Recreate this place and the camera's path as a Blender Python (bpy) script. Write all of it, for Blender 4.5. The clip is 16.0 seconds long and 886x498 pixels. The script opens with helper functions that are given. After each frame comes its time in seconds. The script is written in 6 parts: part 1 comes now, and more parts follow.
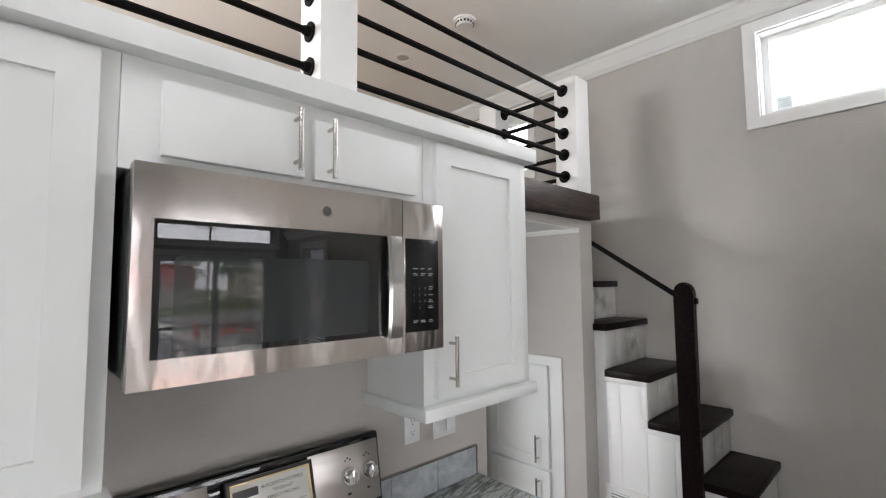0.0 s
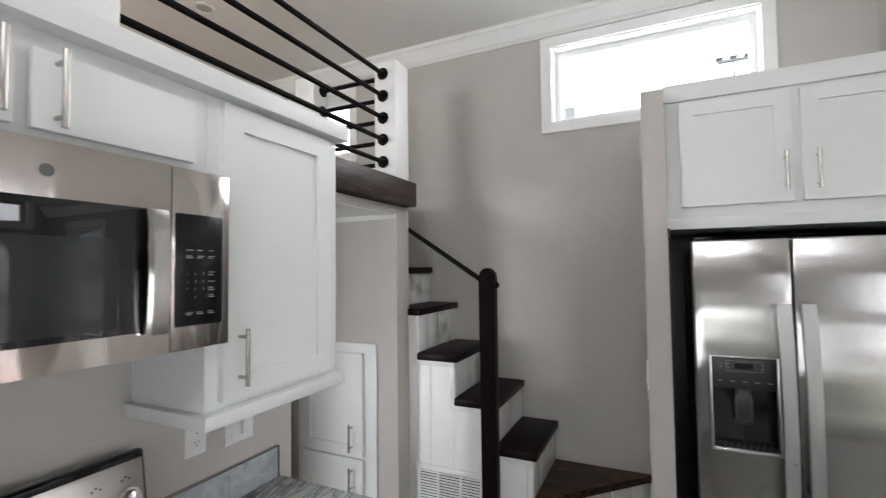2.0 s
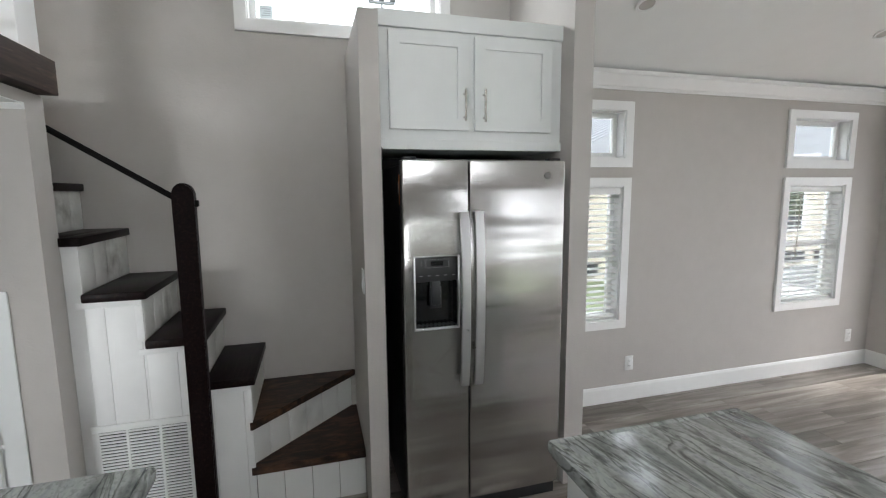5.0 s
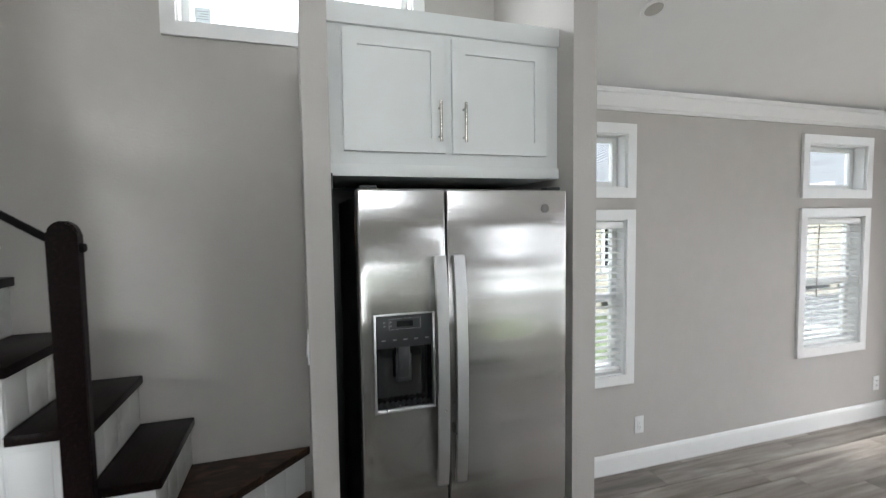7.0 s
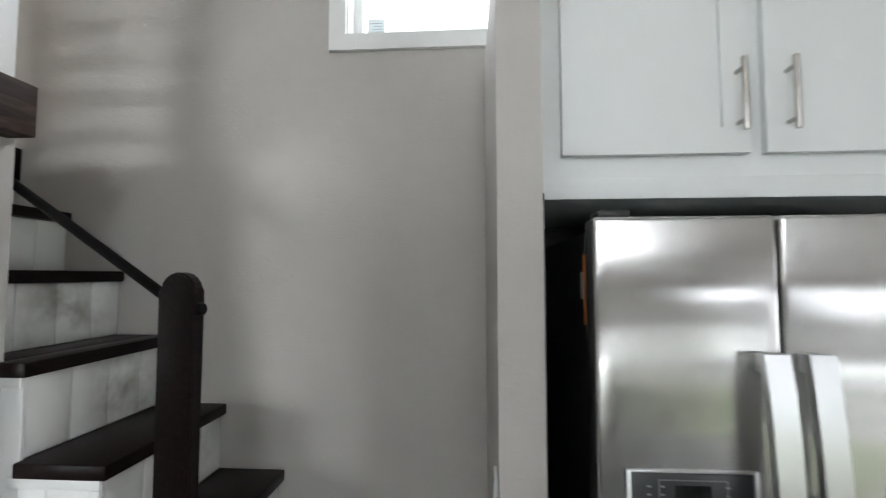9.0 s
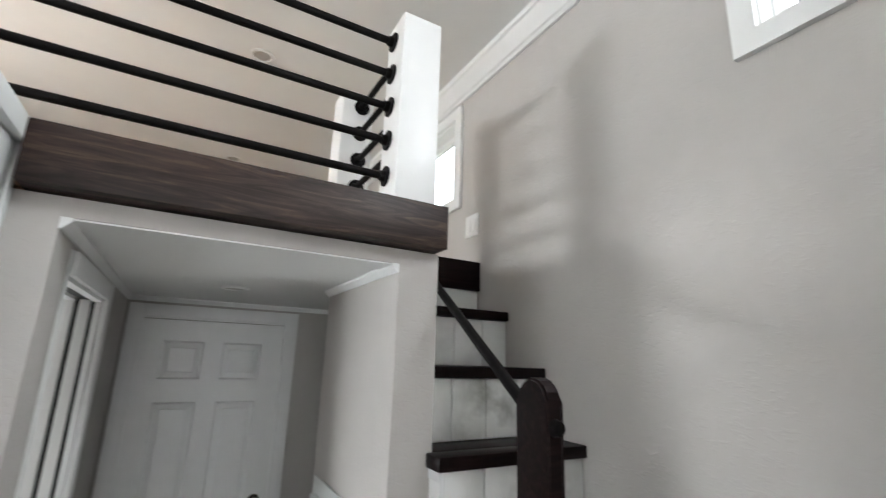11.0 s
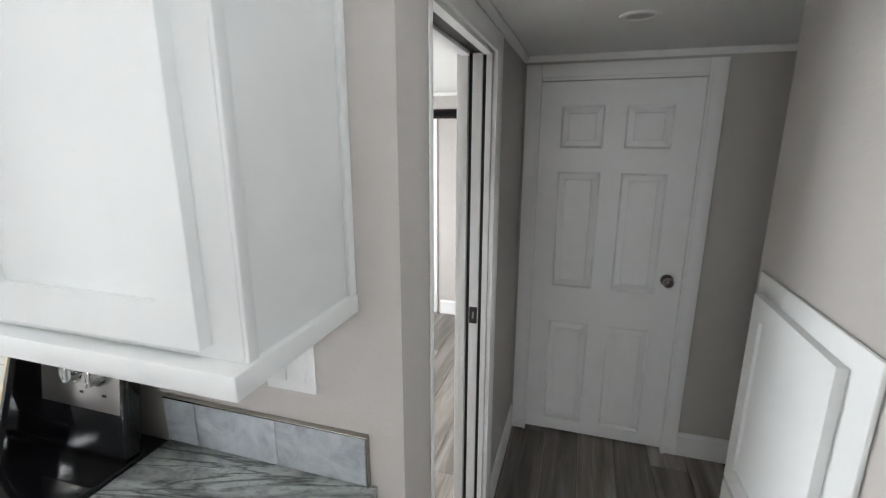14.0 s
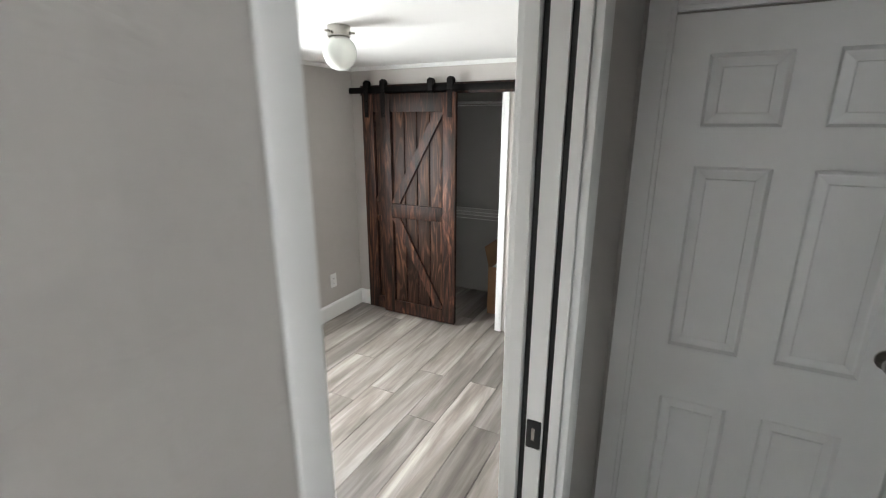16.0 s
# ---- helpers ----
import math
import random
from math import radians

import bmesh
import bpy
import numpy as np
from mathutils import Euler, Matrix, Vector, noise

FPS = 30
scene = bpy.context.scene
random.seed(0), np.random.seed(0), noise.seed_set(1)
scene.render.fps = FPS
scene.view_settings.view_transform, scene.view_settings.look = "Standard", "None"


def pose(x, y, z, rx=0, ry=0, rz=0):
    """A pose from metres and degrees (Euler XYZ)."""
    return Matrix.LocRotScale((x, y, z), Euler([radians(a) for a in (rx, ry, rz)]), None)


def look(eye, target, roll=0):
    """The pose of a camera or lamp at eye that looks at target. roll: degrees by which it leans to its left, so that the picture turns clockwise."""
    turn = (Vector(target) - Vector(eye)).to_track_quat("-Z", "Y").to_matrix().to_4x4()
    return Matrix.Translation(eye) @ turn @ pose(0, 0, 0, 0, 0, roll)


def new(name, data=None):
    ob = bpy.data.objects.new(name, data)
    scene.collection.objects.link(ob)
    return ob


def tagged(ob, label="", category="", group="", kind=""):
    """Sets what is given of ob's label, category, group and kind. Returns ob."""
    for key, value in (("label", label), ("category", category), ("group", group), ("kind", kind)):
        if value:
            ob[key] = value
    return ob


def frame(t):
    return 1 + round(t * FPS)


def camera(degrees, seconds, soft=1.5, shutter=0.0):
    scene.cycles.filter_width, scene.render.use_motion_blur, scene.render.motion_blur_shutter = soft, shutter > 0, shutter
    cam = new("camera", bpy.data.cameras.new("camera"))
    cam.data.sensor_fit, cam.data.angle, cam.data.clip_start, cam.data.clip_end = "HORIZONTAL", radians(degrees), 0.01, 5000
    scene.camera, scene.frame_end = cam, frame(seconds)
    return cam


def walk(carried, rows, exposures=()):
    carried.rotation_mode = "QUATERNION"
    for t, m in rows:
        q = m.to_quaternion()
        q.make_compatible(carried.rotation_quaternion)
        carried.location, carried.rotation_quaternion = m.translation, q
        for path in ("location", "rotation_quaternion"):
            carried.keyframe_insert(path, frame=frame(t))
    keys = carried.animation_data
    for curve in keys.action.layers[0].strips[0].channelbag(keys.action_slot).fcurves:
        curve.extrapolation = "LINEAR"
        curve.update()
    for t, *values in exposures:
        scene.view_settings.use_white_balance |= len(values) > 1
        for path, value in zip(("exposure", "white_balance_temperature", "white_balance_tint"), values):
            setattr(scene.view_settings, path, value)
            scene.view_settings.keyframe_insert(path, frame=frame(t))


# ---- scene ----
cam = camera(88.6, 16.0, soft=1.1, shutter=0.35)
PATH = [
    (0, (0.182, 0.126, 1.704), (1.555, 1.572, 1.849), -0.5),
    (0.5, (0.2, 0.122, 1.704), (1.652, 1.489, 1.854), -0.7),
    (1, (0.23, 0.116, 1.704), (1.79, 1.361, 1.833), -0.6),
    (1.5, (0.255, 0.117, 1.702), (1.939, 1.191, 1.806), -0.7),
    (2, (0.292, 0.124, 1.693), (2.102, 0.971, 1.778), -0.7),
    (2.5, (0.302, 0.116, 1.694), (2.218, 0.687, 1.751), -0.5),
    (3, (0.307, 0.239, 1.666), (2.289, 0.507, 1.694), -0.5),
    (3.5, (0.317, 0.368, 1.652), (2.317, 0.33, 1.638), -0.5),
    (4, (0.288, 0.4, 1.651), (2.264, 0.102, 1.569), -0.6),
    (4.2, (0.286, 0.394, 1.659), (2.247, 0.019, 1.527), -0.6),
    (6.3, (0.478, 0.369, 1.627), (2.362, -0.243, 1.351), -0.9),
    (6.5, (0.536, 0.336, 1.633), (2.423, -0.279, 1.392), -0.9),
    (7, (0.758, 0.187, 1.675), (2.661, -0.415, 1.551), -0.8),
    (7.5, (0.989, 0.12, 1.707), (2.91, -0.433, 1.692), -0.7),
    (8, (1.211, 0.158, 1.723), (3.163, -0.274, 1.785), -0.4),
    (8.5, (1.37, 0.217, 1.705), (3.358, 0.019, 1.8), -0.2),
    (9, (1.506, 0.213, 1.683), (3.498, 0.344, 1.8), -0.1),
    (9.5, (1.648, 0.189, 1.69), (3.566, 0.739, 1.832), -0.1),
    (10, (1.79, 0.237, 1.681), (3.494, 1.248, 1.955), 0.1),
    (12.3, (2.0, 0.136, 1.783), (1.959, 2.102, 2.147), 2.1),
    (12.5, (1.991, 0.172, 1.773), (1.86, 2.151, 2.034), 1.6),
    (13, (1.979, 0.342, 1.715), (1.627, 2.31, 1.657), 1.0),
    (13.5, (1.969, 0.518, 1.672), (1.501, 2.436, 1.359), 0.6),
    (14, (1.993, 0.713, 1.623), (1.426, 2.572, 1.15), 0.1),
    (14.5, (2.031, 0.9, 1.598), (1.341, 2.7, 1.066), 0.0),
    (15, (1.973, 1.103, 1.603), (1.199, 2.865, 1.057), 0.0),
    (15.5, (1.893, 1.296, 1.606), (1.063, 3.034, 1.065), -0.1),
    (16, (1.828, 1.487, 1.59), (0.955, 3.204, 1.051), 0.1),
]
walk(cam, [(t, look(eye, target, roll)) for t, eye, target, roll in PATH],
     exposures=[(0.0, -0.09, 6600, 14), (1.0, -0.06, 6600, 14), (2.0, -0.09, 6550, 13), (4.0, -0.24, 6500, 11), (7.0, -0.15, 6350, 9), (8.5, -0.25, 6350, 9), (9.0, -0.03, 6350, 9), (10.0, 0.48, 6350, 9),
                (12.5, 0.27, 6450, 12), (13.5, 0.38, 6450, 11), (14.5, 0.6, 6500, 12), (15.0, 0.76, 6550, 11), (16.0, 0.48, 6550, 10)])

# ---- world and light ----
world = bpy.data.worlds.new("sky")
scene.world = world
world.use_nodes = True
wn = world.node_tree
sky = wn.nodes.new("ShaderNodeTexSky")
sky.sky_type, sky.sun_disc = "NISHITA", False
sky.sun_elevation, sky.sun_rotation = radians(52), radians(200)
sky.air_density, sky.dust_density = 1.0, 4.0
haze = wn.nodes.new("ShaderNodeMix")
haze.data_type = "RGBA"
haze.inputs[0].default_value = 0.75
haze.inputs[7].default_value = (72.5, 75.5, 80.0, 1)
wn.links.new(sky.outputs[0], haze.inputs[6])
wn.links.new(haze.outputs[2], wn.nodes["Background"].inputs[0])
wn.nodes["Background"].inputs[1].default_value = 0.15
sun = new("sun", bpy.data.lights.new("sun", "SUN"))
sun.data.energy, sun.data.angle, sun.data.color = 2.4, radians(12), (1.0, 0.96, 0.9)
sun.matrix_world = look((0, 0, 0), (0.25, 0.6, -1.0))


def window_light(name, x, y, z, rx, rz, w, h, power):
    """Sky light standing in a window opening, shining inwards."""
    lamp = bpy.data.lights.new(name, "AREA")
    lamp.shape, lamp.size, lamp.size_y, lamp.energy = "RECTANGLE", w, h, power
    lamp.color = (0.94, 0.98, 1.0)
    ob = new(name, lamp)
    ob.matrix_world = pose(x, y, z, rx, 0, rz)
    return ob


# ---- materials ----
def material(name, base, rough=0.5, metal=0.0, grain=0.0, scale=30.0, bump=0.0, bscale=200.0, tint=0.0, coat=0.0, stretch=(1, 1, 1), spec=0.5):
    m = bpy.data.materials.new(name)
    m.use_nodes = True
    nt = m.node_tree
    b = nt.nodes["Principled BSDF"]
    b.inputs["Roughness"].default_value = rough
    b.inputs["Metallic"].default_value = metal
    b.inputs["Coat Weight"].default_value = coat
    b.inputs["Specular IOR Level"].default_value = spec
    b.inputs["Base Color"].default_value = (*base, 1)
    tc = nt.nodes.new("ShaderNodeTexCoord")
    mp = nt.nodes.new("ShaderNodeMapping")
    mp.inputs["Scale"].default_value = stretch
    nt.links.new(tc.outputs["Object"], mp.inputs[0])
    if grain or tint:
        n = nt.nodes.new("ShaderNodeTexNoise")
        n.inputs["Scale"].default_value = scale
        n.inputs["Detail"].default_value = 6
        big = nt.nodes.new("ShaderNodeTexNoise")
        big.inputs["Scale"].default_value = scale * 0.07
        big.inputs["Detail"].default_value = 3
        nt.links.new(mp.outputs[0], n.inputs[0])
        nt.links.new(mp.outputs[0], big.inputs[0])
        add = nt.nodes.new("ShaderNodeMath")
        add.operation = "ADD"
        nt.links.new(n.outputs[0], add.inputs[0])
        nt.links.new(big.outputs[0], add.inputs[1])
        last = add.outputs[0]
        if tint:
            info = nt.nodes.new("ShaderNodeObjectInfo")
            mul = nt.nodes.new("ShaderNodeMath")
            mul.operation = "MULTIPLY_ADD"
            mul.inputs[1].default_value = tint
            nt.links.new(info.outputs["Random"], mul.inputs[0])
            nt.links.new(last, mul.inputs[2])
            last = mul.outputs[0]
        ramp = nt.nodes.new("ShaderNodeMapRange")
        ramp.inputs[1].default_value, ramp.inputs[2].default_value = 0.55, 1.45 + tint
        ramp.inputs[3].default_value, ramp.inputs[4].default_value = 1 - grain, 1 + grain
        nt.links.new(last, ramp.inputs[0])
        mix = nt.nodes.new("ShaderNodeVectorMath")
        mix.operation = "SCALE"
        mix.inputs[0].default_value = base
        nt.links.new(ramp.outputs[0], mix.inputs["Scale"])
        nt.links.new(mix.outputs[0], b.inputs["Base Color"])
        rr = nt.nodes.new("ShaderNodeMapRange")
        rr.inputs[1].default_value, rr.inputs[2].default_value = 0.6, 1.4
        rr.inputs[3].default_value, rr.inputs[4].default_value = rough * 0.85, min(1, rough * 1.15)
        nt.links.new(add.outputs[0], rr.inputs[0])
        nt.links.new(rr.outputs[0], b.inputs["Roughness"])
    if bump:
        bn = nt.nodes.new("ShaderNodeTexNoise")
        bn.inputs["Scale"].default_value = bscale
        bn.inputs["Detail"].default_value = 4
        nt.links.new(mp.outputs[0], bn.inputs[0])
        bp = nt.nodes.new("ShaderNodeBump")
        bp.inputs["Strength"].default_value = bump
        bp.inputs["Distance"].default_value = 0.004
        nt.links.new(bn.outputs[0], bp.inputs["Height"])
        nt.links.new(bp.outputs[0], b.inputs["Normal"])
    return m


def ramp_material(name, stops, rough, stretch, scale, distort=0.0, coat=0.0, bump=0.1, tint=0.0, detail=8.0, spec=0.5, turn=0.0):
    """A colour ramp over stretched noise: wood grain, plank print, stone veins."""
    m = bpy.data.materials.new(name)
    m.use_nodes = True
    nt = m.node_tree
    b = nt.nodes["Principled BSDF"]
    b.inputs["Roughness"].default_value, b.inputs["Coat Weight"].default_value = rough, coat
    b.inputs["Coat Roughness"].default_value = 0.15
    b.inputs["Specular IOR Level"].default_value = spec
    tc = nt.nodes.new("ShaderNodeTexCoord")
    mp = nt.nodes.new("ShaderNodeMapping")
    mp.inputs["Scale"].default_value = stretch
    vr = nt.nodes.new("ShaderNodeVectorRotate")
    vr.rotation_type = "Z_AXIS"
    vr.inputs["Angle"].default_value = radians(turn)
    nt.links.new(tc.outputs["Object"], vr.inputs[0])
    nt.links.new(vr.outputs[0], mp.inputs[0])
    n = nt.nodes.new("ShaderNodeTexNoise")
    n.inputs["Scale"].default_value, n.inputs["Detail"].default_value = scale, detail
    n.inputs["Roughness"].default_value, n.inputs["Distortion"].default_value = 0.6, distort
    if tint:
        info = nt.nodes.new("ShaderNodeObjectInfo")
        sh = nt.nodes.new("ShaderNodeVectorMath")
        sh.operation = "SCALE"
        sh.inputs[0].default_value = (37.0, 11.0, 5.0)
        nt.links.new(info.outputs["Random"], sh.inputs["Scale"])
        ad = nt.nodes.new("ShaderNodeVectorMath")
        nt.links.new(mp.outputs[0], ad.inputs[0])
        nt.links.new(sh.outputs[0], ad.inputs[1])
        nt.links.new(ad.outputs[0], n.inputs[0])
    else:
        nt.links.new(mp.outputs[0], n.inputs[0])
    cr = nt.nodes.new("ShaderNodeValToRGB")
    el = cr.color_ramp.elements
    while len(el) < len(stops):
        el.new(0.5)
    for e, (p, c) in zip(el, stops):
        e.position, e.color = p, (*c, 1)
    nt.links.new(n.outputs[0], cr.inputs[0])
    out = cr.outputs[0]
    if tint:
        mr = nt.nodes.new("ShaderNodeMapRange")
        mr.inputs[3].default_value, mr.inputs[4].default_value = 1 - tint, 1 + tint
        nt.links.new(info.outputs["Random"], mr.inputs[0])
        sc = nt.nodes.new("ShaderNodeVectorMath")
        sc.operation = "SCALE"
        nt.links.new(out, sc.inputs[0])
        nt.links.new(mr.outputs[0], sc.inputs["Scale"])
        out = sc.outputs[0]
    nt.links.new(out, b.inputs["Base Color"])
    bp = nt.nodes.new("ShaderNodeBump")
    bp.inputs["Strength"].default_value, bp.inputs["Distance"].default_value = bump, 0.003
    nt.links.new(n.outputs[0], bp.inputs["Height"])
    nt.links.new(bp.outputs[0], b.inputs["Normal"])
    return m


WALL = material("greige_wall_paint", (0.49, 0.465, 0.441), 0.66, grain=0.05, scale=9, spec=0.13)


def knockdown(m, strength):
    """Sparse flattened ridges of a sprayed wall texture."""
    nt = m.node_tree
    tc = nt.nodes.new("ShaderNodeNewGeometry")
    mp = nt.nodes.new("ShaderNodeMapping")
    mp.inputs["Scale"].default_value = (1, 1, 1.9)
    nt.links.new(tc.outputs["Position"], mp.inputs[0])
    n = nt.nodes.new("ShaderNodeTexNoise")
    n.inputs["Scale"].default_value, n.inputs["Detail"].default_value, n.inputs["Distortion"].default_value = 46, 2.0, 0.45
    nt.links.new(mp.outputs[0], n.inputs[0])
    r = nt.nodes.new("ShaderNodeMapRange")
    r.inputs[1].default_value, r.inputs[2].default_value = 0.52, 0.70
    nt.links.new(n.outputs[0], r.inputs[0])
    bp = nt.nodes.new("ShaderNodeBump")
    bp.inputs["Strength"].default_value, bp.inputs["Distance"].default_value = strength, 0.002
    nt.links.new(r.outputs[0], bp.inputs["Height"])
    peel = nt.nodes.new("ShaderNodeTexNoise")
    peel.inputs["Scale"].default_value, peel.inputs["Detail"].default_value = 170, 2
    nt.links.new(tc.outputs["Position"], peel.inputs[0])
    bf = nt.nodes.new("ShaderNodeBump")
    bf.inputs["Strength"].default_value, bf.inputs["Distance"].default_value = strength * 0.3, 0.0012
    nt.links.new(peel.outputs[0], bf.inputs["Height"])
    nt.links.new(bp.outputs[0], bf.inputs["Normal"])
    nt.links.new(bf.outputs[0], nt.nodes["Principled BSDF"].inputs["Normal"])


knockdown(WALL, 0.20)
CEIL = material("ceiling_paint", (0.80, 0.80, 0.785), 0.8, grain=0.03, scale=6, bump=0.15, bscale=120)
WHITE = material("white_trim_paint", (0.80, 0.80, 0.79), 0.38, grain=0.03, scale=14, bump=0.05, bscale=60)
CABINET = material("white_cabinet_paint", (0.735, 0.75, 0.74), 0.46, grain=0.025, scale=12, bump=0.04, bscale=50, spec=0.4)
DARKWOOD = ramp_material("espresso_stained_wood", [(0.3, (0.005, 0.003, 0.003)), (0.55, (0.011, 0.0055, 0.0055)), (0.75, (0.024, 0.013, 0.011))], 0.36, (0.6, 8, 8), 9, 0.6, spec=0.10)
BEAMWOOD = ramp_material("stained_pine_beam", [(0.34, (0.012, 0.007, 0.006)), (0.47, (0.028, 0.016, 0.013)), (0.58, (0.05, 0.030, 0.023)), (0.72, (0.10, 0.064, 0.048))], 0.5, (0.9, 6, 9), 4, 1.4, bump=0.2, spec=0.3)
WINDERWOOD = ramp_material("brown_stained_winder", [(0.36, (0.012, 0.007, 0.005)), (0.5, (0.035, 0.018, 0.011)), (0.66, (0.10, 0.05, 0.028))], 0.4, (3.0, 0.9, 3), 5, 1.5, spec=0.35)
BARNWOOD = ramp_material("reddish_stained_barn_wood", [(0.36, (0.006, 0.0035, 0.003)), (0.48, (0.020, 0.009, 0.006)), (0.57, (0.055, 0.022, 0.013)), (0.70, (0.15, 0.066, 0.036))], 0.5, (6, 6, 0.7), 3.4, 2.0, bump=0.3, tint=0.35, spec=0.25)


def cathedral(name, dark, light, rings):
    """Stained board with arched growth rings along z, shifted from board to board."""
    m = bpy.data.materials.new(name)
    m.use_nodes = True
    nt = m.node_tree
    b = nt.nodes["Principled BSDF"]
    b.inputs["Roughness"].default_value, b.inputs["Specular IOR Level"].default_value = 0.5, 0.25
    tc = nt.nodes.new("ShaderNodeTexCoord")
    info = nt.nodes.new("ShaderNodeObjectInfo")
    sh = nt.nodes.new("ShaderNodeVectorMath")
    sh.operation = "SCALE"
    sh.inputs[0].default_value = (17.0, 5.0, 9.0)
    nt.links.new(info.outputs["Random"], sh.inputs["Scale"])

    def field(stretch, scale, detail, distort):
        mp = nt.nodes.new("ShaderNodeMapping")
        mp.inputs["Scale"].default_value = stretch
        nt.links.new(tc.outputs["Object"], mp.inputs[0])
        ad = nt.nodes.new("ShaderNodeVectorMath")
        nt.links.new(mp.outputs[0], ad.inputs[0])
        nt.links.new(sh.outputs[0], ad.inputs[1])
        n = nt.nodes.new("ShaderNodeTexNoise")
        n.inputs["Scale"].default_value, n.inputs["Detail"].default_value, n.inputs["Distortion"].default_value = scale, detail, distort
        nt.links.new(ad.outputs[0], n.inputs[0])
        return n.outputs[0]

    def maths(op, a, c):
        k = nt.nodes.new("ShaderNodeMath")
        k.operation = op
        nt.links.new(a, k.inputs[0])
        if isinstance(c, float):
            k.inputs[1].default_value = c
        else:
            nt.links.new(c, k.inputs[1])
        return k.outputs[0]

    ring = maths("SINE", maths("MULTIPLY", field((5.5, 1, 0.75), 1.5, 2, 0.3), rings), 0.0)
    fibre = field((60, 20, 1.6), 1.5, 6, 0.2)
    mr = nt.nodes.new("ShaderNodeMapRange")
    mr.inputs[1].default_value, mr.inputs[2].default_value = -0.1, 1.0
    nt.links.new(ring, mr.inputs[0])
    fr = nt.nodes.new("ShaderNodeMapRange")
    fr.inputs[1].default_value, fr.inputs[2].default_value, fr.inputs[3].default_value, fr.inputs[4].default_value = 0.3, 0.7, 0.15, 1.1
    nt.links.new(fibre, fr.inputs[0])
    cloud = nt.nodes.new("ShaderNodeMapRange")
    cloud.inputs[1].default_value, cloud.inputs[2].default_value, cloud.inputs[3].default_value = 0.35, 0.65, 0.25
    nt.links.new(field((2, 1, 0.8), 2.0, 2, 0.0), cloud.inputs[0])
    fac = maths("MULTIPLY", maths("MULTIPLY", maths("ADD", mr.outputs[0], 0.25), fr.outputs[0]), cloud.outputs[0])
    mx = nt.nodes.new("ShaderNodeMix")
    mx.data_type = "RGBA"
    mx.inputs[6].default_value, mx.inputs[7].default_value = (*dark, 1), (*light, 1)
    nt.links.new(fac, mx.inputs[0])
    nt.links.new(mx.outputs[2], b.inputs["Base Color"])
    bp = nt.nodes.new("ShaderNodeBump")
    bp.inputs["Strength"].default_value, bp.inputs["Distance"].default_value = 0.3, 0.002
    nt.links.new(fac, bp.inputs["Height"])
    nt.links.new(bp.outputs[0], b.inputs["Normal"])
    return m


BARNPLANK = cathedral("reddish_stained_pine_plank", (0.010, 0.0045, 0.003), (0.125, 0.058, 0.034), 62.0)
FLOOR = ramp_material("grey_vinyl_plank", [(0.32, (0.115, 0.098, 0.084)), (0.46, (0.20, 0.176, 0.155)), (0.57, (0.29, 0.26, 0.235)), (0.70, (0.42, 0.39, 0.36))], 0.40, (8, 0.7, 8), 1.7, 0.35, bump=0.05, tint=0.36)


def granite(name):
    """Pale grey-green stone: streaks along x, soft clouds, and thin dark veins."""
    m = bpy.data.materials.new(name)
    m.use_nodes = True
    nt = m.node_tree
    b = nt.nodes["Principled BSDF"]
    b.inputs["Roughness"].default_value = 0.16
    geo = nt.nodes.new("ShaderNodeNewGeometry")
    turn = nt.nodes.new("ShaderNodeVectorRotate")
    turn.rotation_type = "Z_AXIS"
    turn.inputs["Angle"].default_value = radians(-9)
    nt.links.new(geo.outputs["Position"], turn.inputs[0])

    def layer(stretch, scale, detail, distort, stops):
        mp = nt.nodes.new("ShaderNodeMapping")
        mp.inputs["Scale"].default_value = stretch
        nt.links.new(turn.outputs[0], mp.inputs[0])
        n = nt.nodes.new("ShaderNodeTexNoise")
        n.inputs["Scale"].default_value, n.inputs["Detail"].default_value = scale, detail
        n.inputs["Distortion"].default_value = distort
        nt.links.new(mp.outputs[0], n.inputs[0])
        cr = nt.nodes.new("ShaderNodeValToRGB")
        el = cr.color_ramp.elements
        while len(el) < len(stops):
            el.new(0.5)
        for e, (p, c) in zip(el, stops):
            e.position, e.color = p, (*c, 1)
        nt.links.new(n.outputs[0], cr.inputs[0])
        return cr.outputs[0]

    base = layer((1.1, 4.2, 3), 2.6, 7, 1.6, [(0.30, (0.17, 0.18, 0.18)), (0.42, (0.30, 0.315, 0.30)), (0.53, (0.44, 0.465, 0.445)), (0.64, (0.35, 0.37, 0.38)), (0.76, (0.56, 0.58, 0.56))])
    veins = layer((0.9, 5.5, 4), 2.2, 5, 1.2, [(0.455, (1, 1, 1)), (0.485, (0.36, 0.36, 0.35)), (0.497, (0.30, 0.30, 0.29)), (0.52, (1, 1, 1))])
    fleck = layer((1, 1.6, 1.5), 60, 4, 0.4, [(0.36, (0.72, 0.72, 0.72)), (0.50, (1, 1, 1))])
    last = base
    for tex in (veins, fleck):
        mul = nt.nodes.new("ShaderNodeMix")
        mul.data_type, mul.blend_type = "RGBA", "MULTIPLY"
        mul.inputs[0].default_value = 0.85
        nt.links.new(last, mul.inputs[6])
        nt.links.new(tex, mul.inputs[7])
        last = mul.outputs[2]
    nt.links.new(last, b.inputs["Base Color"])
    return m


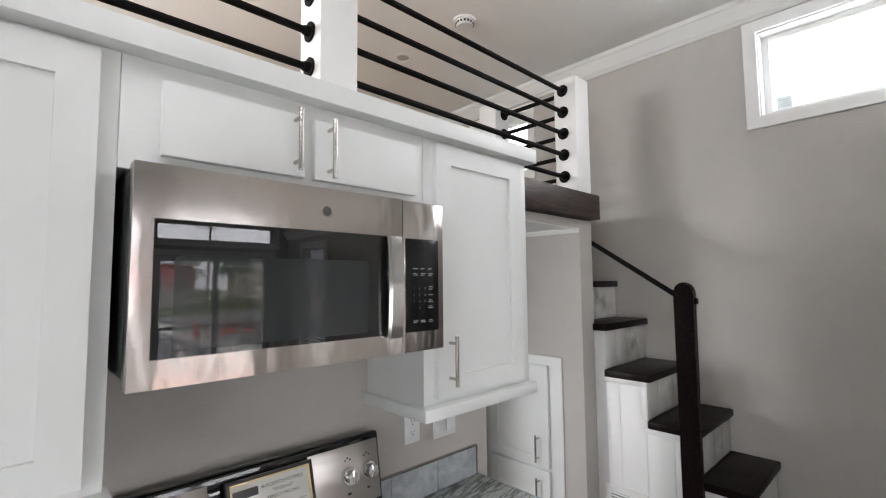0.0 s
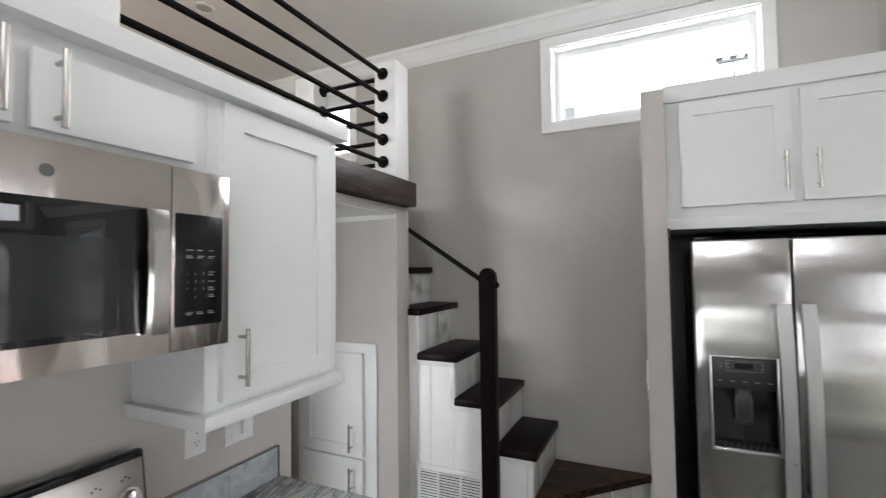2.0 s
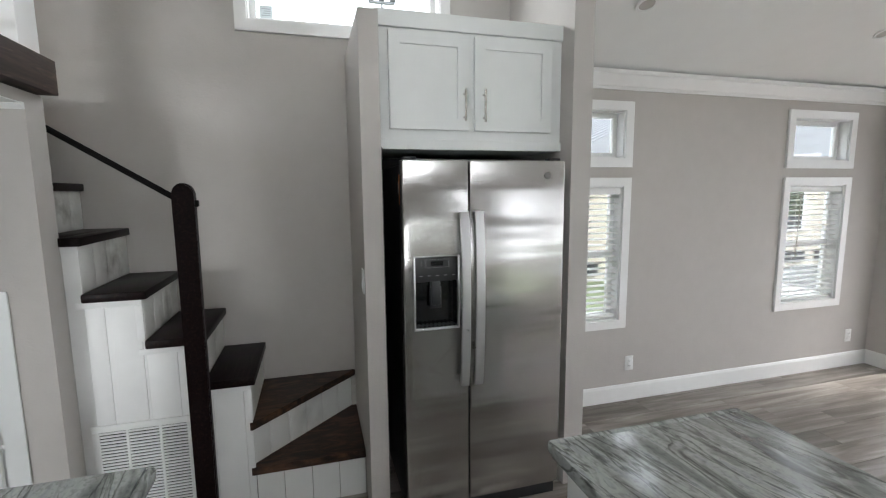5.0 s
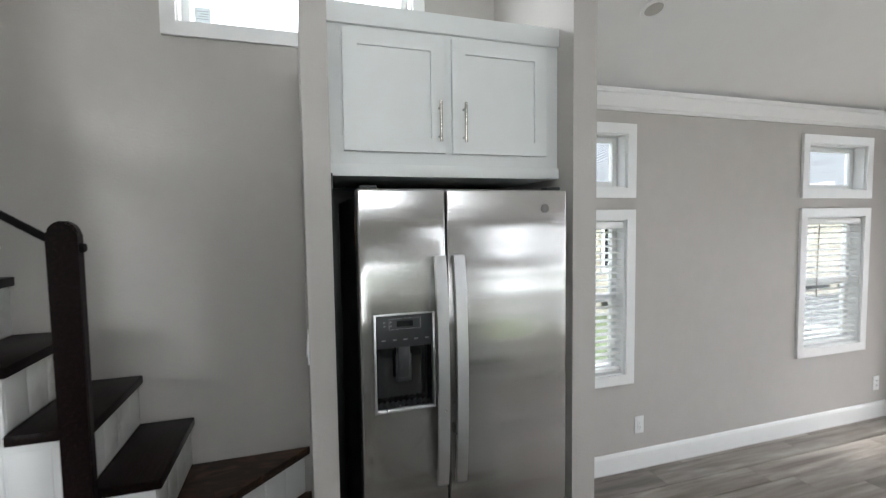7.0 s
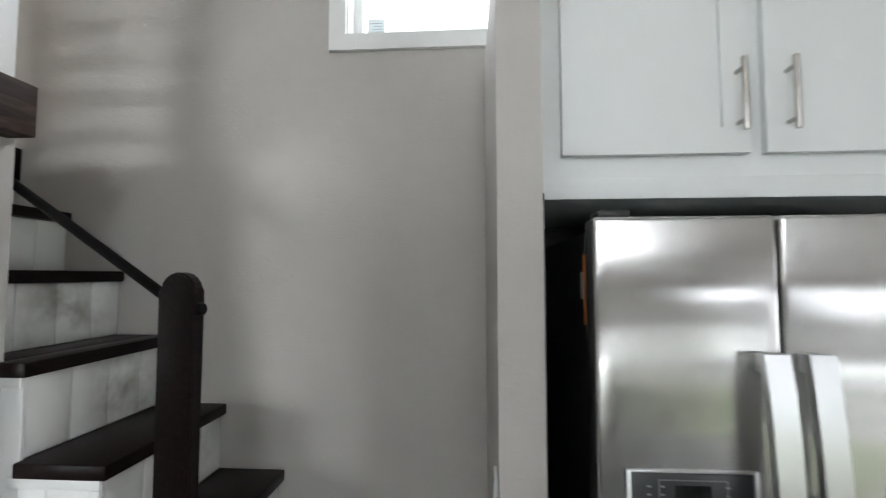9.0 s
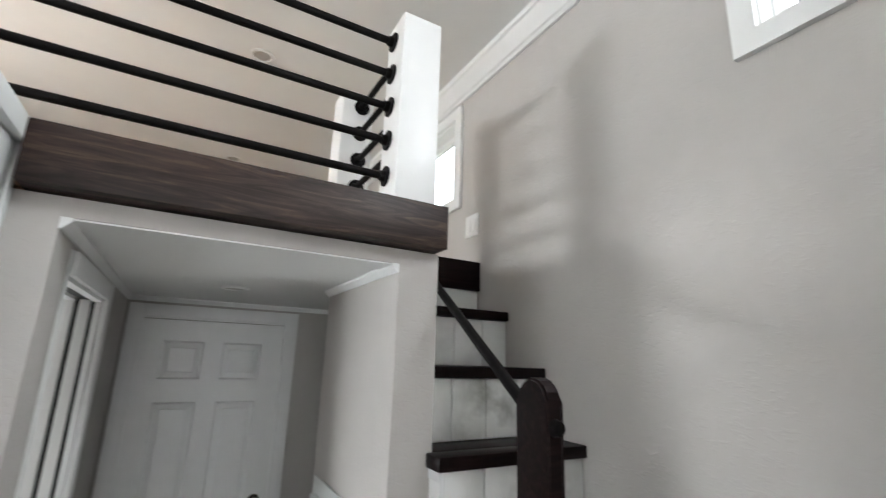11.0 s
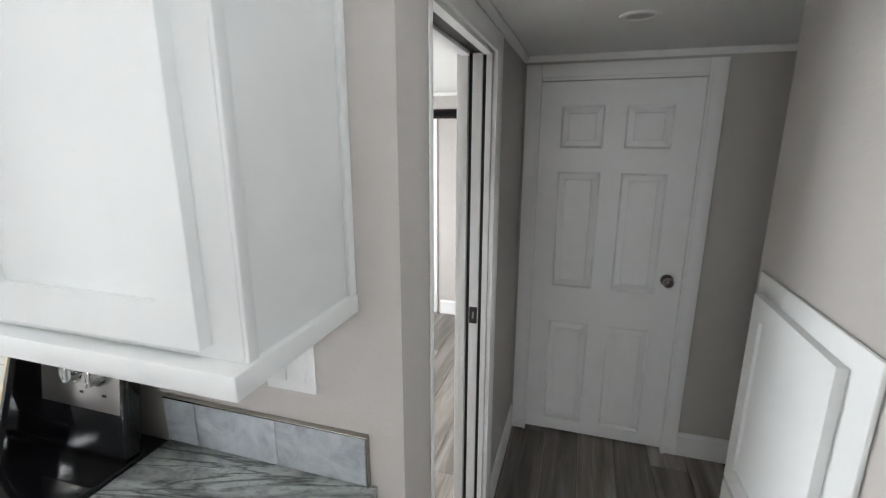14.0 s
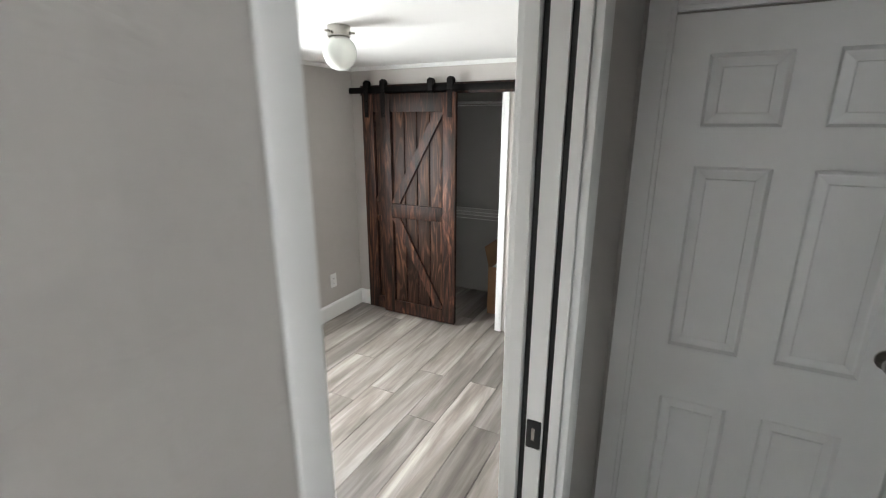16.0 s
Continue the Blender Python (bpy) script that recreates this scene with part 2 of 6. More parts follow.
STONE = granite("grey_green_granite")
TILE = ramp_material("grey_glazed_tile", [(0.3, (0.27, 0.29, 0.31)), (0.55, (0.40, 0.43, 0.45)), (0.8, (0.52, 0.54, 0.56))], 0.25, (1, 1, 1), 14, 0.8, bump=0.12, tint=0.08)
GROUT = material("grout", (0.66, 0.66, 0.64), 0.9, grain=0.1, scale=60)
STEEL = material("brushed_stainless", (0.50, 0.49, 0.475), 0.22, metal=1.0, grain=0.08, scale=4, stretch=(0.3, 0.3, 5), bump=1.0, bscale=1.3)
STEEL.node_tree.nodes["Bump"].inputs["Distance"].default_value = 0.0065
STEEL.node_tree.nodes["Bump"].inputs["Height"].links[0].from_node.inputs["Detail"].default_value = 1.5
STEELH = material("brushed_stainless_horizontal", (0.56, 0.525, 0.50), 0.12, metal=1.0, grain=0.03, scale=6, stretch=(2.6, 2.6, 1.0), bump=1.0, bscale=1.2)
STEELH.node_tree.nodes["Bump"].inputs["Distance"].default_value = 0.0065
STEEL.node_tree.nodes["Principled BSDF"].inputs["Anisotropic"].default_value = 0.93
_t = STEEL.node_tree.nodes.new("ShaderNodeTangent")
_t.direction_type, _t.axis = "RADIAL", "Z"
STEEL.node_tree.links.new(_t.outputs[0], STEEL.node_tree.nodes["Principled BSDF"].inputs["Tangent"])
for _m, _r in ((STEELH, 0.25),):
    _b = _m.node_tree.nodes["Principled BSDF"]
    _b.inputs["Anisotropic"].default_value, _b.inputs["Anisotropic Rotation"].default_value = 0.6, _r
    _t = _m.node_tree.nodes.new("ShaderNodeTangent")
    _t.direction_type, _t.axis = "RADIAL", "Z"
    _m.node_tree.links.new(_t.outputs[0], _b.inputs["Tangent"])


def smeared(m, tone):
    """Finger marks and dull smears on a metal door."""
    nt = m.node_tree
    b = nt.nodes["Principled BSDF"]
    tc = nt.nodes.new("ShaderNodeNewGeometry")
    n = nt.nodes.new("ShaderNodeTexNoise")
    n.inputs["Scale"].default_value, n.inputs["Detail"].default_value, n.inputs["Distortion"].default_value = 7.0, 5, 1.2
    nt.links.new(tc.outputs["Position"], n.inputs[0])
    r = nt.nodes.new("ShaderNodeMapRange")
    r.inputs[1].default_value, r.inputs[2].default_value, r.inputs[4].default_value = 0.62, 0.76, 0.6
    nt.links.new(n.outputs[0], r.inputs[0])
    mx = nt.nodes.new("ShaderNodeMix")
    mx.data_type = "RGBA"
    nt.links.new(r.outputs[0], mx.inputs[0])
    nt.links.new(b.inputs["Base Color"].links[0].from_socket, mx.inputs[6])
    mx.inputs[7].default_value = (*tone, 1)
    nt.links.new(mx.outputs[2], b.inputs["Base Color"])


smeared(STEEL, (0.34, 0.325, 0.31))
SILVER = material("satin_silver", (0.66, 0.66, 0.66), 0.3, metal=1.0, grain=0.04, scale=20)
SATINSTEEL = material("satin_stainless", (0.50, 0.475, 0.45), 0.30, metal=1.0, grain=0.05, scale=6, stretch=(1, 1, 6), bump=0.1, bscale=20)
NICKEL = material("satin_nickel", (0.42, 0.40, 0.37), 0.24, metal=1.0, grain=0.04, scale=40)
BADGE = material("dull_badge_metal", (0.17, 0.165, 0.16), 0.42, metal=1.0)
CHROME = material("chrome", (0.75, 0.75, 0.75), 0.12, metal=1.0)
BLACKIRON = material("black_pipe", (0.008, 0.007, 0.007), 0.5, grain=0.2, scale=40, bump=0.1, bscale=150, spec=0.06)
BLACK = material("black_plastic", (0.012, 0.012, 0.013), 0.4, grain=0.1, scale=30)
BLACKGLOSS = material("black_enamel", (0.006, 0.006, 0.007), 0.08, coat=0.5)
DARKGLASS = material("dark_door_glass", (0.006, 0.006, 0.007), 0.015, spec=0.85)
KEYPAD = material("keypad_film", (0.006, 0.006, 0.007), 0.22, spec=0.3)
SCREEN = material("door_screen", (0.024, 0.027, 0.028), 0.03, spec=0.55)
GREYPANEL = material("dark_grey_control_panel", (0.028, 0.029, 0.031), 0.35, grain=0.05, scale=30)
MARK = material("pale_print", (0.22, 0.225, 0.23), 0.5)
INK = material("dark_ink", (0.03, 0.03, 0.035), 0.6)
INKGREY = material("grey_ink", (0.36, 0.36, 0.36), 0.6)
PAPER = material("paper", (0.60, 0.60, 0.56), 0.35, grain=0.08, scale=30, coat=1.0)
GOLD = material("gold_frame", (0.62, 0.50, 0.27), 0.3, metal=1.0)
PLASTICW = material("white_plastic", (0.78, 0.78, 0.77), 0.35)
SOCKET = material("socket_slot", (0.03, 0.03, 0.03), 0.6)
ORANGE = material("orange_tag", (0.65, 0.20, 0.05), 0.6)
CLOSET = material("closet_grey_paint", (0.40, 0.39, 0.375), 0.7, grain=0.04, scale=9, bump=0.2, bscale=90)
CARDBOARD = material("cardboard", (0.30, 0.17, 0.09), 0.8, grain=0.15, scale=25)
BLIND = material("white_blind_slat", (0.82, 0.82, 0.80), 0.45)
LOFTFLOOR = material("loft_floor", (0.50, 0.34, 0.21), 0.6, grain=0.12, scale=20)
GLOBE = material("opal_glass", (0.82, 0.85, 0.80), 0.25, coat=0.3)
GRASS = material("lawn", (0.125, 0.15, 0.075), 0.95, grain=0.35, scale=3.0)
ASPHALT = material("asphalt", (0.15, 0.15, 0.15), 0.9, grain=0.2, scale=8)
CONCRETE = material("concrete", (0.42, 0.40, 0.37), 0.9, grain=0.12, scale=4)
SIDING = material("beige_siding", (0.50, 0.45, 0.36), 0.7, grain=0.05, scale=2)
SIDINGPINK = material("pink_stucco", (0.60, 0.22, 0.23), 0.8, grain=0.06, scale=2)
ROOFING = material("grey_metal_roof", (0.25, 0.255, 0.265), 0.5, grain=0.06, scale=2)
DECK = material("deck_boards", (0.36, 0.22, 0.17), 0.75, grain=0.2, scale=14, tint=0.3)
PALM = material("palm_leaf", (0.06, 0.10, 0.025), 0.6, grain=0.3, scale=10)
TRUNK = material("palm_trunk", (0.17, 0.13, 0.09), 0.9, grain=0.3, scale=12, bump=0.6, bscale=20)
CONE = material("cone_orange", (0.75, 0.13, 0.03), 0.5)

GLASS = bpy.data.materials.new("window_glass")
GLASS.use_nodes = True
_g = GLASS.node_tree.nodes["Principled BSDF"]
_g.inputs["Transmission Weight"].default_value = 1.0
_g.inputs["Roughness"].default_value = 0.0
_g.inputs["IOR"].default_value = 1.45
# grey tint stands in for lower outdoor brightness behind the east panes
TINTED = bpy.data.materials.new("dimming_window_glass")
TINTED.use_nodes = True
_g = TINTED.node_tree.nodes["Principled BSDF"]
_g.inputs["Base Color"].default_value = (0.55, 0.57, 0.58, 1)
_g.inputs["Transmission Weight"].default_value = 1.0
_g.inputs["Roughness"].default_value = 0.0
_g.inputs["IOR"].default_value = 1.45


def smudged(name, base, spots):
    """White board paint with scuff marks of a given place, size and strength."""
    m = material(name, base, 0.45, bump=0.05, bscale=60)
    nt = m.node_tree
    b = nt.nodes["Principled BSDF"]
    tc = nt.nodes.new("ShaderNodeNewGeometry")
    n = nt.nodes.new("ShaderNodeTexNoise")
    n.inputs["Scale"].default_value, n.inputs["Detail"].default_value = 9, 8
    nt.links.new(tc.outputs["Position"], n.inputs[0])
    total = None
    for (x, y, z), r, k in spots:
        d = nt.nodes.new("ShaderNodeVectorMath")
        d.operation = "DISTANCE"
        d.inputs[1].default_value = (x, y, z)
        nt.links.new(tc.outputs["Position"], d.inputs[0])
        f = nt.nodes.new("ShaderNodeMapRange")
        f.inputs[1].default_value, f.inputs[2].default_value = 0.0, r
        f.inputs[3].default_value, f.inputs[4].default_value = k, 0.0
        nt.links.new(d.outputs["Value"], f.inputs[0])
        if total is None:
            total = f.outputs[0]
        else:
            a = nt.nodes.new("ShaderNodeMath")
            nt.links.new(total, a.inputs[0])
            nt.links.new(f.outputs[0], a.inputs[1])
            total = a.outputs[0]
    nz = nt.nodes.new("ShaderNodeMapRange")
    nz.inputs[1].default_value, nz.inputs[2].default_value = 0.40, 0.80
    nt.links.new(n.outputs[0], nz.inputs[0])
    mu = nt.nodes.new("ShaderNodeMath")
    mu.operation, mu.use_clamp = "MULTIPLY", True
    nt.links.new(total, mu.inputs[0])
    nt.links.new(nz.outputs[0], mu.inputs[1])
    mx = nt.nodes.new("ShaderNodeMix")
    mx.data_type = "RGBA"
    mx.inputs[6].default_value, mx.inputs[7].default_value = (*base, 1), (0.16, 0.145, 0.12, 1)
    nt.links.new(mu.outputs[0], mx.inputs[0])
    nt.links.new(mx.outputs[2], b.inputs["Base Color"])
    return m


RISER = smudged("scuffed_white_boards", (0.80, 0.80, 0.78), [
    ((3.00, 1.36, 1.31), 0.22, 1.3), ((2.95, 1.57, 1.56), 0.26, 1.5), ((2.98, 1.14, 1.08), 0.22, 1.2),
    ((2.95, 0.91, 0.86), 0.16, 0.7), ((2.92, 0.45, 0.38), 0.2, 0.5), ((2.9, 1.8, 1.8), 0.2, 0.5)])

# ---- building helpers ----
ORIGIN = {}


def box(bm, x0, x1, y0, y1, z0, z1, bevel=0.0, m=None, seg=2):
    mat = Matrix.Translation(((x0 + x1) / 2, (y0 + y1) / 2, (z0 + z1) / 2)) @ Matrix.Diagonal((abs(x1 - x0), abs(y1 - y0), abs(z1 - z0), 1))
    r = bmesh.ops.create_cube(bm, size=1, matrix=mat)
    vs = r["verts"]
    if bevel:
        es = list({e for v in vs for e in v.link_edges})
        out = bmesh.ops.bevel(bm, geom=es, offset=bevel, segments=seg, affect="EDGES", profile=0.5)
        vs = list({v for f in out["faces"] for v in f.verts} | {v for v in vs if v.is_valid})
    if m is not None:
        bmesh.ops.transform(bm, matrix=m, verts=vs)
    return vs


def ring_frame(bm, u0, u1, z0, z1, rail, d0, d1, m, bevel=0.0):
    """One connected rectangular frame in (along, depth, up), mapped by m."""
    out = [(u0, z0), (u1, z0), (u1, z1), (u0, z1)]
    l, r, lo, hi = rail if isinstance(rail, tuple) else (rail,) * 4
    inn = [(u0 + l, z0 + lo), (u1 - r, z0 + lo), (u1 - r, z1 - hi), (u0 + l, z1 - hi)]
    v = {}
    for k, loop in (("o", out), ("i", inn)):
        for d in (d0, d1):
            v[k, d] = [bm.verts.new(m @ Vector((u, d, z))) for u, z in loop]
    made = []
    for i in range(4):
        j = (i + 1) % 4
        for d in (d0, d1):
            made.append(bm.faces.new((v["o", d][i], v["o", d][j], v["i", d][j], v["i", d][i])))
        for k in ("o", "i"):
            made.append(bm.faces.new((v[k, d0][i], v[k, d0][j], v[k, d1][j], v[k, d1][i])))
    if bevel:
        es = [e for e in {e for f in made for e in f.edges} if e.calc_face_angle(0) > 0.5]
        bmesh.ops.bevel(bm, geom=es, offset=bevel, segments=2, affect="EDGES", profile=0.5)


def tube(bm, a, b, r, seg=14, r2=None):
    a, b = Vector(a), Vector(b)
    q = (b - a).to_track_quat("Z", "Y").to_matrix().to_4x4()
    bmesh.ops.create_cone(bm, cap_ends=True, segments=seg, radius1=r, radius2=r if r2 is None else r2, depth=(b - a).length,
                          matrix=Matrix.Translation((a + b) / 2) @ q)


def prism(bm, pts, d):
    """A polygon (3D points in one plane) pushed along the vector d."""
    vs = [bm.verts.new(p) for p in pts]
    ws = [bm.verts.new(Vector(p) + Vector(d)) for p in pts]
    bm.faces.new(vs)
    bm.faces.new(ws[::-1])
    for i in range(len(pts)):
        j = (i + 1) % len(pts)
        bm.faces.new((vs[i], vs[j], ws[j], ws[i]))


def profile_run(bm, prof, a, b):
    """A moulding: profile (list of (out, up)) swept from a to b; out is to the left-hand normal given by up x direction."""
    a, b = Vector(a), Vector(b)
    d = (b - a).normalized()
    out = Vector((0, 0, 1)).cross(d)
    ra = [bm.verts.new(a + out * o + Vector((0, 0, u))) for o, u in prof]
    rb = [bm.verts.new(b + out * o + Vector((0, 0, u))) for o, u in prof]
    n = len(prof)
    for i in range(n):
        j = (i + 1) % n
        bm.faces.new((ra[i], ra[j], rb[j], rb[i]))
    bm.faces.new(ra)
    bm.faces.new(rb[::-1])


def finish(bm, name, mat, origin, smooth):
    bmesh.ops.recalc_face_normals(bm, faces=bm.faces)
    bmesh.ops.translate(bm, verts=bm.verts, vec=-Vector(origin))
    if smooth:
        for f in bm.faces:
            f.smooth = True
        for e in bm.edges:
            if len(e.link_faces) == 2 and e.calc_face_angle(0) > 0.6:
                e.smooth = False
    me = bpy.data.meshes.new(name)
    bm.to_mesh(me)
    bm.free()
    me.materials.append(mat)
    return me


def part(name, bm, mat, parent, label="", smooth=True):
    """One mesh under a thing or under a part; the bmesh is in world coordinates."""
    org = ORIGIN[parent]
    ob = new(name, finish(bm, name, mat, org, smooth))
    ob.parent = parent
    ORIGIN[ob] = org
    if label:
        ob["label"] = label
    return ob


def thing(name, at, label, category, group="", kind=""):
    ob = new(name)
    ob.location = at
    ob.empty_display_size = 0.05
    ORIGIN[ob] = tuple(at)
    return tagged(ob, label, category, group, kind)


def solid(name, bm, mat, at, label="", category="", group="", kind="", smooth=True):
    """A thing that is one mesh."""
    ob = new(name, finish(bm, name, mat, at, smooth))
    ob.location = at
    ORIGIN[ob] = tuple(at)
    return tagged(ob, label, category, group, kind)


def B():
    return bmesh.new()


def wall(name, axis, p0, p1, u0, u1, z0, z1, holes, mat, label):
    """A wall slab: axis 'x' lies across x from p0 to p1 and runs along y from u0 to u1. holes: (u0, u1, z0, z1)."""
    bm = B()
    us = sorted({u0, u1, *[h for q in holes for h in q[:2]]})
    zs = sorted({z0, z1, *[h for q in holes for h in q[2:]]})
    us, zs = [u for u in us if u0 <= u <= u1], [z for z in zs if z0 <= z <= z1]

    def full(i, j):
        if not (0 <= i < len(us) - 1 and 0 <= j < len(zs) - 1):
            return False
        cu, cz = (us[i] + us[i + 1]) / 2, (zs[j] + zs[j + 1]) / 2
        return not any(a < cu < b and c < cz < d for a, b, c, d in holes)

    def P(p, u, z):
        return (p, u, z) if axis == "x" else (u, p, z)

    def quad(*pts):
        bm.faces.new([bm.verts.new(q) for q in pts])
    for i in range(len(us) - 1):
        for j in range(len(zs) - 1):
            if not full(i, j):
                continue
            a, b, c, d = us[i], us[i + 1], zs[j], zs[j + 1]
            quad(P(p0, a, c), P(p0, b, c), P(p0, b, d), P(p0, a, d))
            quad(P(p1, a, c), P(p1, b, c), P(p1, b, d), P(p1, a, d))
            if not full(i - 1, j):
                quad(P(p0, a, c), P(p1, a, c), P(p1, a, d), P(p0, a, d))
            if not full(i + 1, j):
                quad(P(p0, b, c), P(p1, b, c), P(p1, b, d), P(p0, b, d))
            if not full(i, j - 1):
                quad(P(p0, a, c), P(p0, b, c), P(p1, b, c), P(p1, a, c))
            if not full(i, j + 1):
                quad(P(p0, a, d), P(p0, b, d), P(p1, b, d), P(p1, a, d))
    bmesh.ops.remove_doubles(bm, verts=bm.verts, dist=1e-5)
    return solid(name, bm, mat, P((p0 + p1) / 2, (u0 + u1) / 2, z0), label, "wall", kind="structure", smooth=False)


# ---- plan ----
XE, XW, YS, YN = 3.185, -0.60, -4.56, 5.45     # inner faces of the outer walls
ZC, ZL, ZH = 3.29, 2.19, 2.004                 # high ceiling, loft floor, low ceiling under the loft
YK = 1.45                                      # kitchen face of the wall under the loft
T = 0.13

# windows: (u0, u1, z0, z1) of the clear openings
STAIRWIN = (-0.43, 0.70, 2.605, 3.10)
LOFTWIN_E = (2.26, 2.84, 2.59, 3.09)
EASTWIN = [(-1.816, -1.19, 1.865, 2.21), (-1.816, -1.19, 0.655, 1.67), (-4.07, -3.425, 1.865, 2.215), (-4.07, -3.425, 0.655, 1.67)]
WESTWIN = [(-2.60, -1.62, 1.865, 2.21), (-2.60, -1.62, 0.50, 1.67), (-4.07, -3.425, 1.865, 2.215), (-4.07, -3.425, 0.655, 1.67)]
LOFTWIN_W = (1.95, 2.95, 2.42, 2.84)
WESTTOP = (-0.43, 0.70, 2.605, 3.10)
SINKWIN = (-0.06, 0.66, 1.12, 1.72)
BEDWIN = (2.75, 3.65, 0.75, 1.65)
SOUTHDOOR = (1.46, 2.92, 0.02, 2.08)
SOUTHTOP = (1.46, 2.98, 2.26, 2.52)
# unseen window and its transom, added to let in more south light
SOUTHWIN_ADDED = (-0.30, 1.26, 0.30, 2.08)
SOUTHTOP_ADDED = (-0.30, 1.26, 2.26, 2.52)

# ---- structure ----
wall("wall_east", "x", XE, XE + T, YS, YN, 0, 3.55, [STAIRWIN, LOFTWIN_E, *EASTWIN], WALL, "greige painted drywall with white-trimmed windows")
wall("wall_west", "x", XW - T, XW, YS, YN, 0, 3.55, [LOFTWIN_W, WESTTOP, SINKWIN, BEDWIN, *WESTWIN], WALL, "greige painted drywall with windows")
wall("wall_south", "y", YS - T, YS, XW - T, XE + T, 0, 3.55, [SOUTHDOOR, SOUTHTOP, SOUTHWIN_ADDED, SOUTHTOP_ADDED], WALL, "greige end wall with a glazed door and transom")
wall("wall_north", "y", YN, YN + T, XW - T, XE + T, 0, 3.55, [], WALL, "greige far wall closing loft and closet")
wall("wall_kitchen", "y", YK, YK + 0.11, XW, 2.64, 0, 2.05, [(1.687, 2.505, -1, ZH)], WALL, "greige kitchen wall with a hallway opening")
wall("wall_hall_left", "x", 1.58, 1.687, YK + 0.11, 3.07, 0, ZH, [(1.622, 2.29, -1, 1.91)], WALL, "greige hallway wall with a pocket door opening")
wall("wall_hall_right", "x", 2.505, 2.64, YK + 0.11, 2.2, 0, 2.05, [], WALL, "greige wall between hallway and stairs")
wall("wall_hall_end", "y", 3.07, 3.17, 1.565, XE, 0, ZH, [(1.772, 2.49, -1, 1.89)], WALL, "greige hallway end wall with a panel door")
wall("wall_hall_recess", "y", 2.2, 2.25, 2.64, XE, 0, ZH, [], WALL, "greige wall behind the stairs")
wall("wall_bath_back", "y", 4.2, 4.25, 1.565, XE, 0, ZH, [], WALL, "greige wall behind the panel door")
wall("wall_bedroom_right", "x", 1.565, 1.62, 3.17, 4.62, 0, ZH, [], WALL, "greige bedroom wall")
wall("wall_bedroom_end", "y", 4.62, 4.70, XW, 1.62, 0, ZH, [(-0.42, 0.70, -1, 1.83)], WALL, "greige bedroom wall with a closet opening")
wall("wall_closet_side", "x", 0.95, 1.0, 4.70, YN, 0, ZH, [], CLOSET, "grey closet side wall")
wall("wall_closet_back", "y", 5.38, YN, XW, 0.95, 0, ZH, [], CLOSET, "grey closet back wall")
wall("wall_fridge_left", "y", 0.075, 0.165, 2.40, XE, 0, 2.44, [], WALL, "greige low partition beside the refrigerator")
wall("wall_fridge_right", "y", -1.015, -0.902, 2.40, XE, 0, ZC, [], WALL, "greige full-height partition beside the refrigerator")

bm = B()
box(bm, XW - 0.3, XE + 0.3, YS - 0.3, YN + 0.3, -0.2, -0.012)
solid("floor", bm, LOFTFLOOR, (1.3, 0.4, -0.2), "subfloor under grey vinyl planks", "floor", kind="structure")

# high flat ceiling over kitchen and loft, vaulted ceiling over the living room
bm = B()
box(bm, XW - T, XE + T, -1.015, YN + T, ZC, ZC + 0.12)
solid("ceiling", bm, CEIL, (1.3, 2.2, ZC), "flat white painted ceiling", "ceiling", kind="structure", smooth=False)
XR, ZR, ZV = 1.29, 3.17, 2.47
bm = B()
prism(bm, [(XE + T, YS - T, ZV - 0.048), (XR, YS - T, ZR), (XW - T, YS - T, ZV - 0.048), (XW - T, YS - T, ZV + 0.1), (XR, YS - T, ZR + 0.15), (XE + T, YS - T, ZV + 0.1)], (0, -1.015 - YS + T, 0))
solid("ceiling_vault", bm, CEIL, (XR, -2.8, ZV), "sloping white vaulted ceiling", "ceiling", kind="structure", smooth=False)
for side, xe in ((1, 2.40), (-1, XW)):
    x_in = xe if side > 0 else XW
    bm = B()
    zz = ZR - (ZR - ZV) * abs(x_in - XR) / abs(XE - XR)
    prism(bm, [(x_in, -1.013, zz), (XR, -1.013, ZR), (XR, -1.013, ZC), (x_in, -1.013, ZC)], (0, 0.111, 0))
    solid("wall_gable", bm, WALL, (x_in, -0.96, zz), "greige infill between the vault and the flat ceiling", "wall", kind="structure", smooth=False)

# loft deck with an opening for the stairs, low ceilings below it
bm = B()
box(bm, XW, 2.64, YK, YN, 2.06, ZL)
box(bm, 2.64, XE, 2.035, YN, 2.06, ZL)
solid("floor_loft", bm, LOFTFLOOR, (1, 3, 2.06), "warm wood-coloured loft floor", "floor", kind="structure")
bm = B()
box(bm, XW, 1.565, YK + 0.11, YN, ZH - 0.0, 2.055)
box(bm, 1.688, 2.504, YK + 0.002, YK + 0.11, ZH - 0.005, ZH - 0.001)
box(bm, 1.5655, 2.505, YK + 0.11, 4.25, ZH, 2.055)
box(bm, 2.505, XE, 2.205, 4.25, ZH, 2.055)
solid("ceiling_low", bm, CEIL, (1, 3, ZH), "low white ceiling below the loft", "ceiling", kind="structure")

CROWN = [(0, 0), (0.012, 0), (0.02, 0.015), (0.03, 0.02), (0.075, 0.085), (0.085, 0.09), (0.085, 0.118), (0, 0.118)]
SMALLCROWN = [(0, 0), (0.006, 0), (0.022, 0.018), (0.022, 0.026), (0, 0.026)]


def crown(a, b, prof, label):
    bm = B()
    profile_run(bm, prof, a, b)
    solid("trim_crown", bm, WHITE, a, label, "crown moulding", kind="structure", smooth=False)


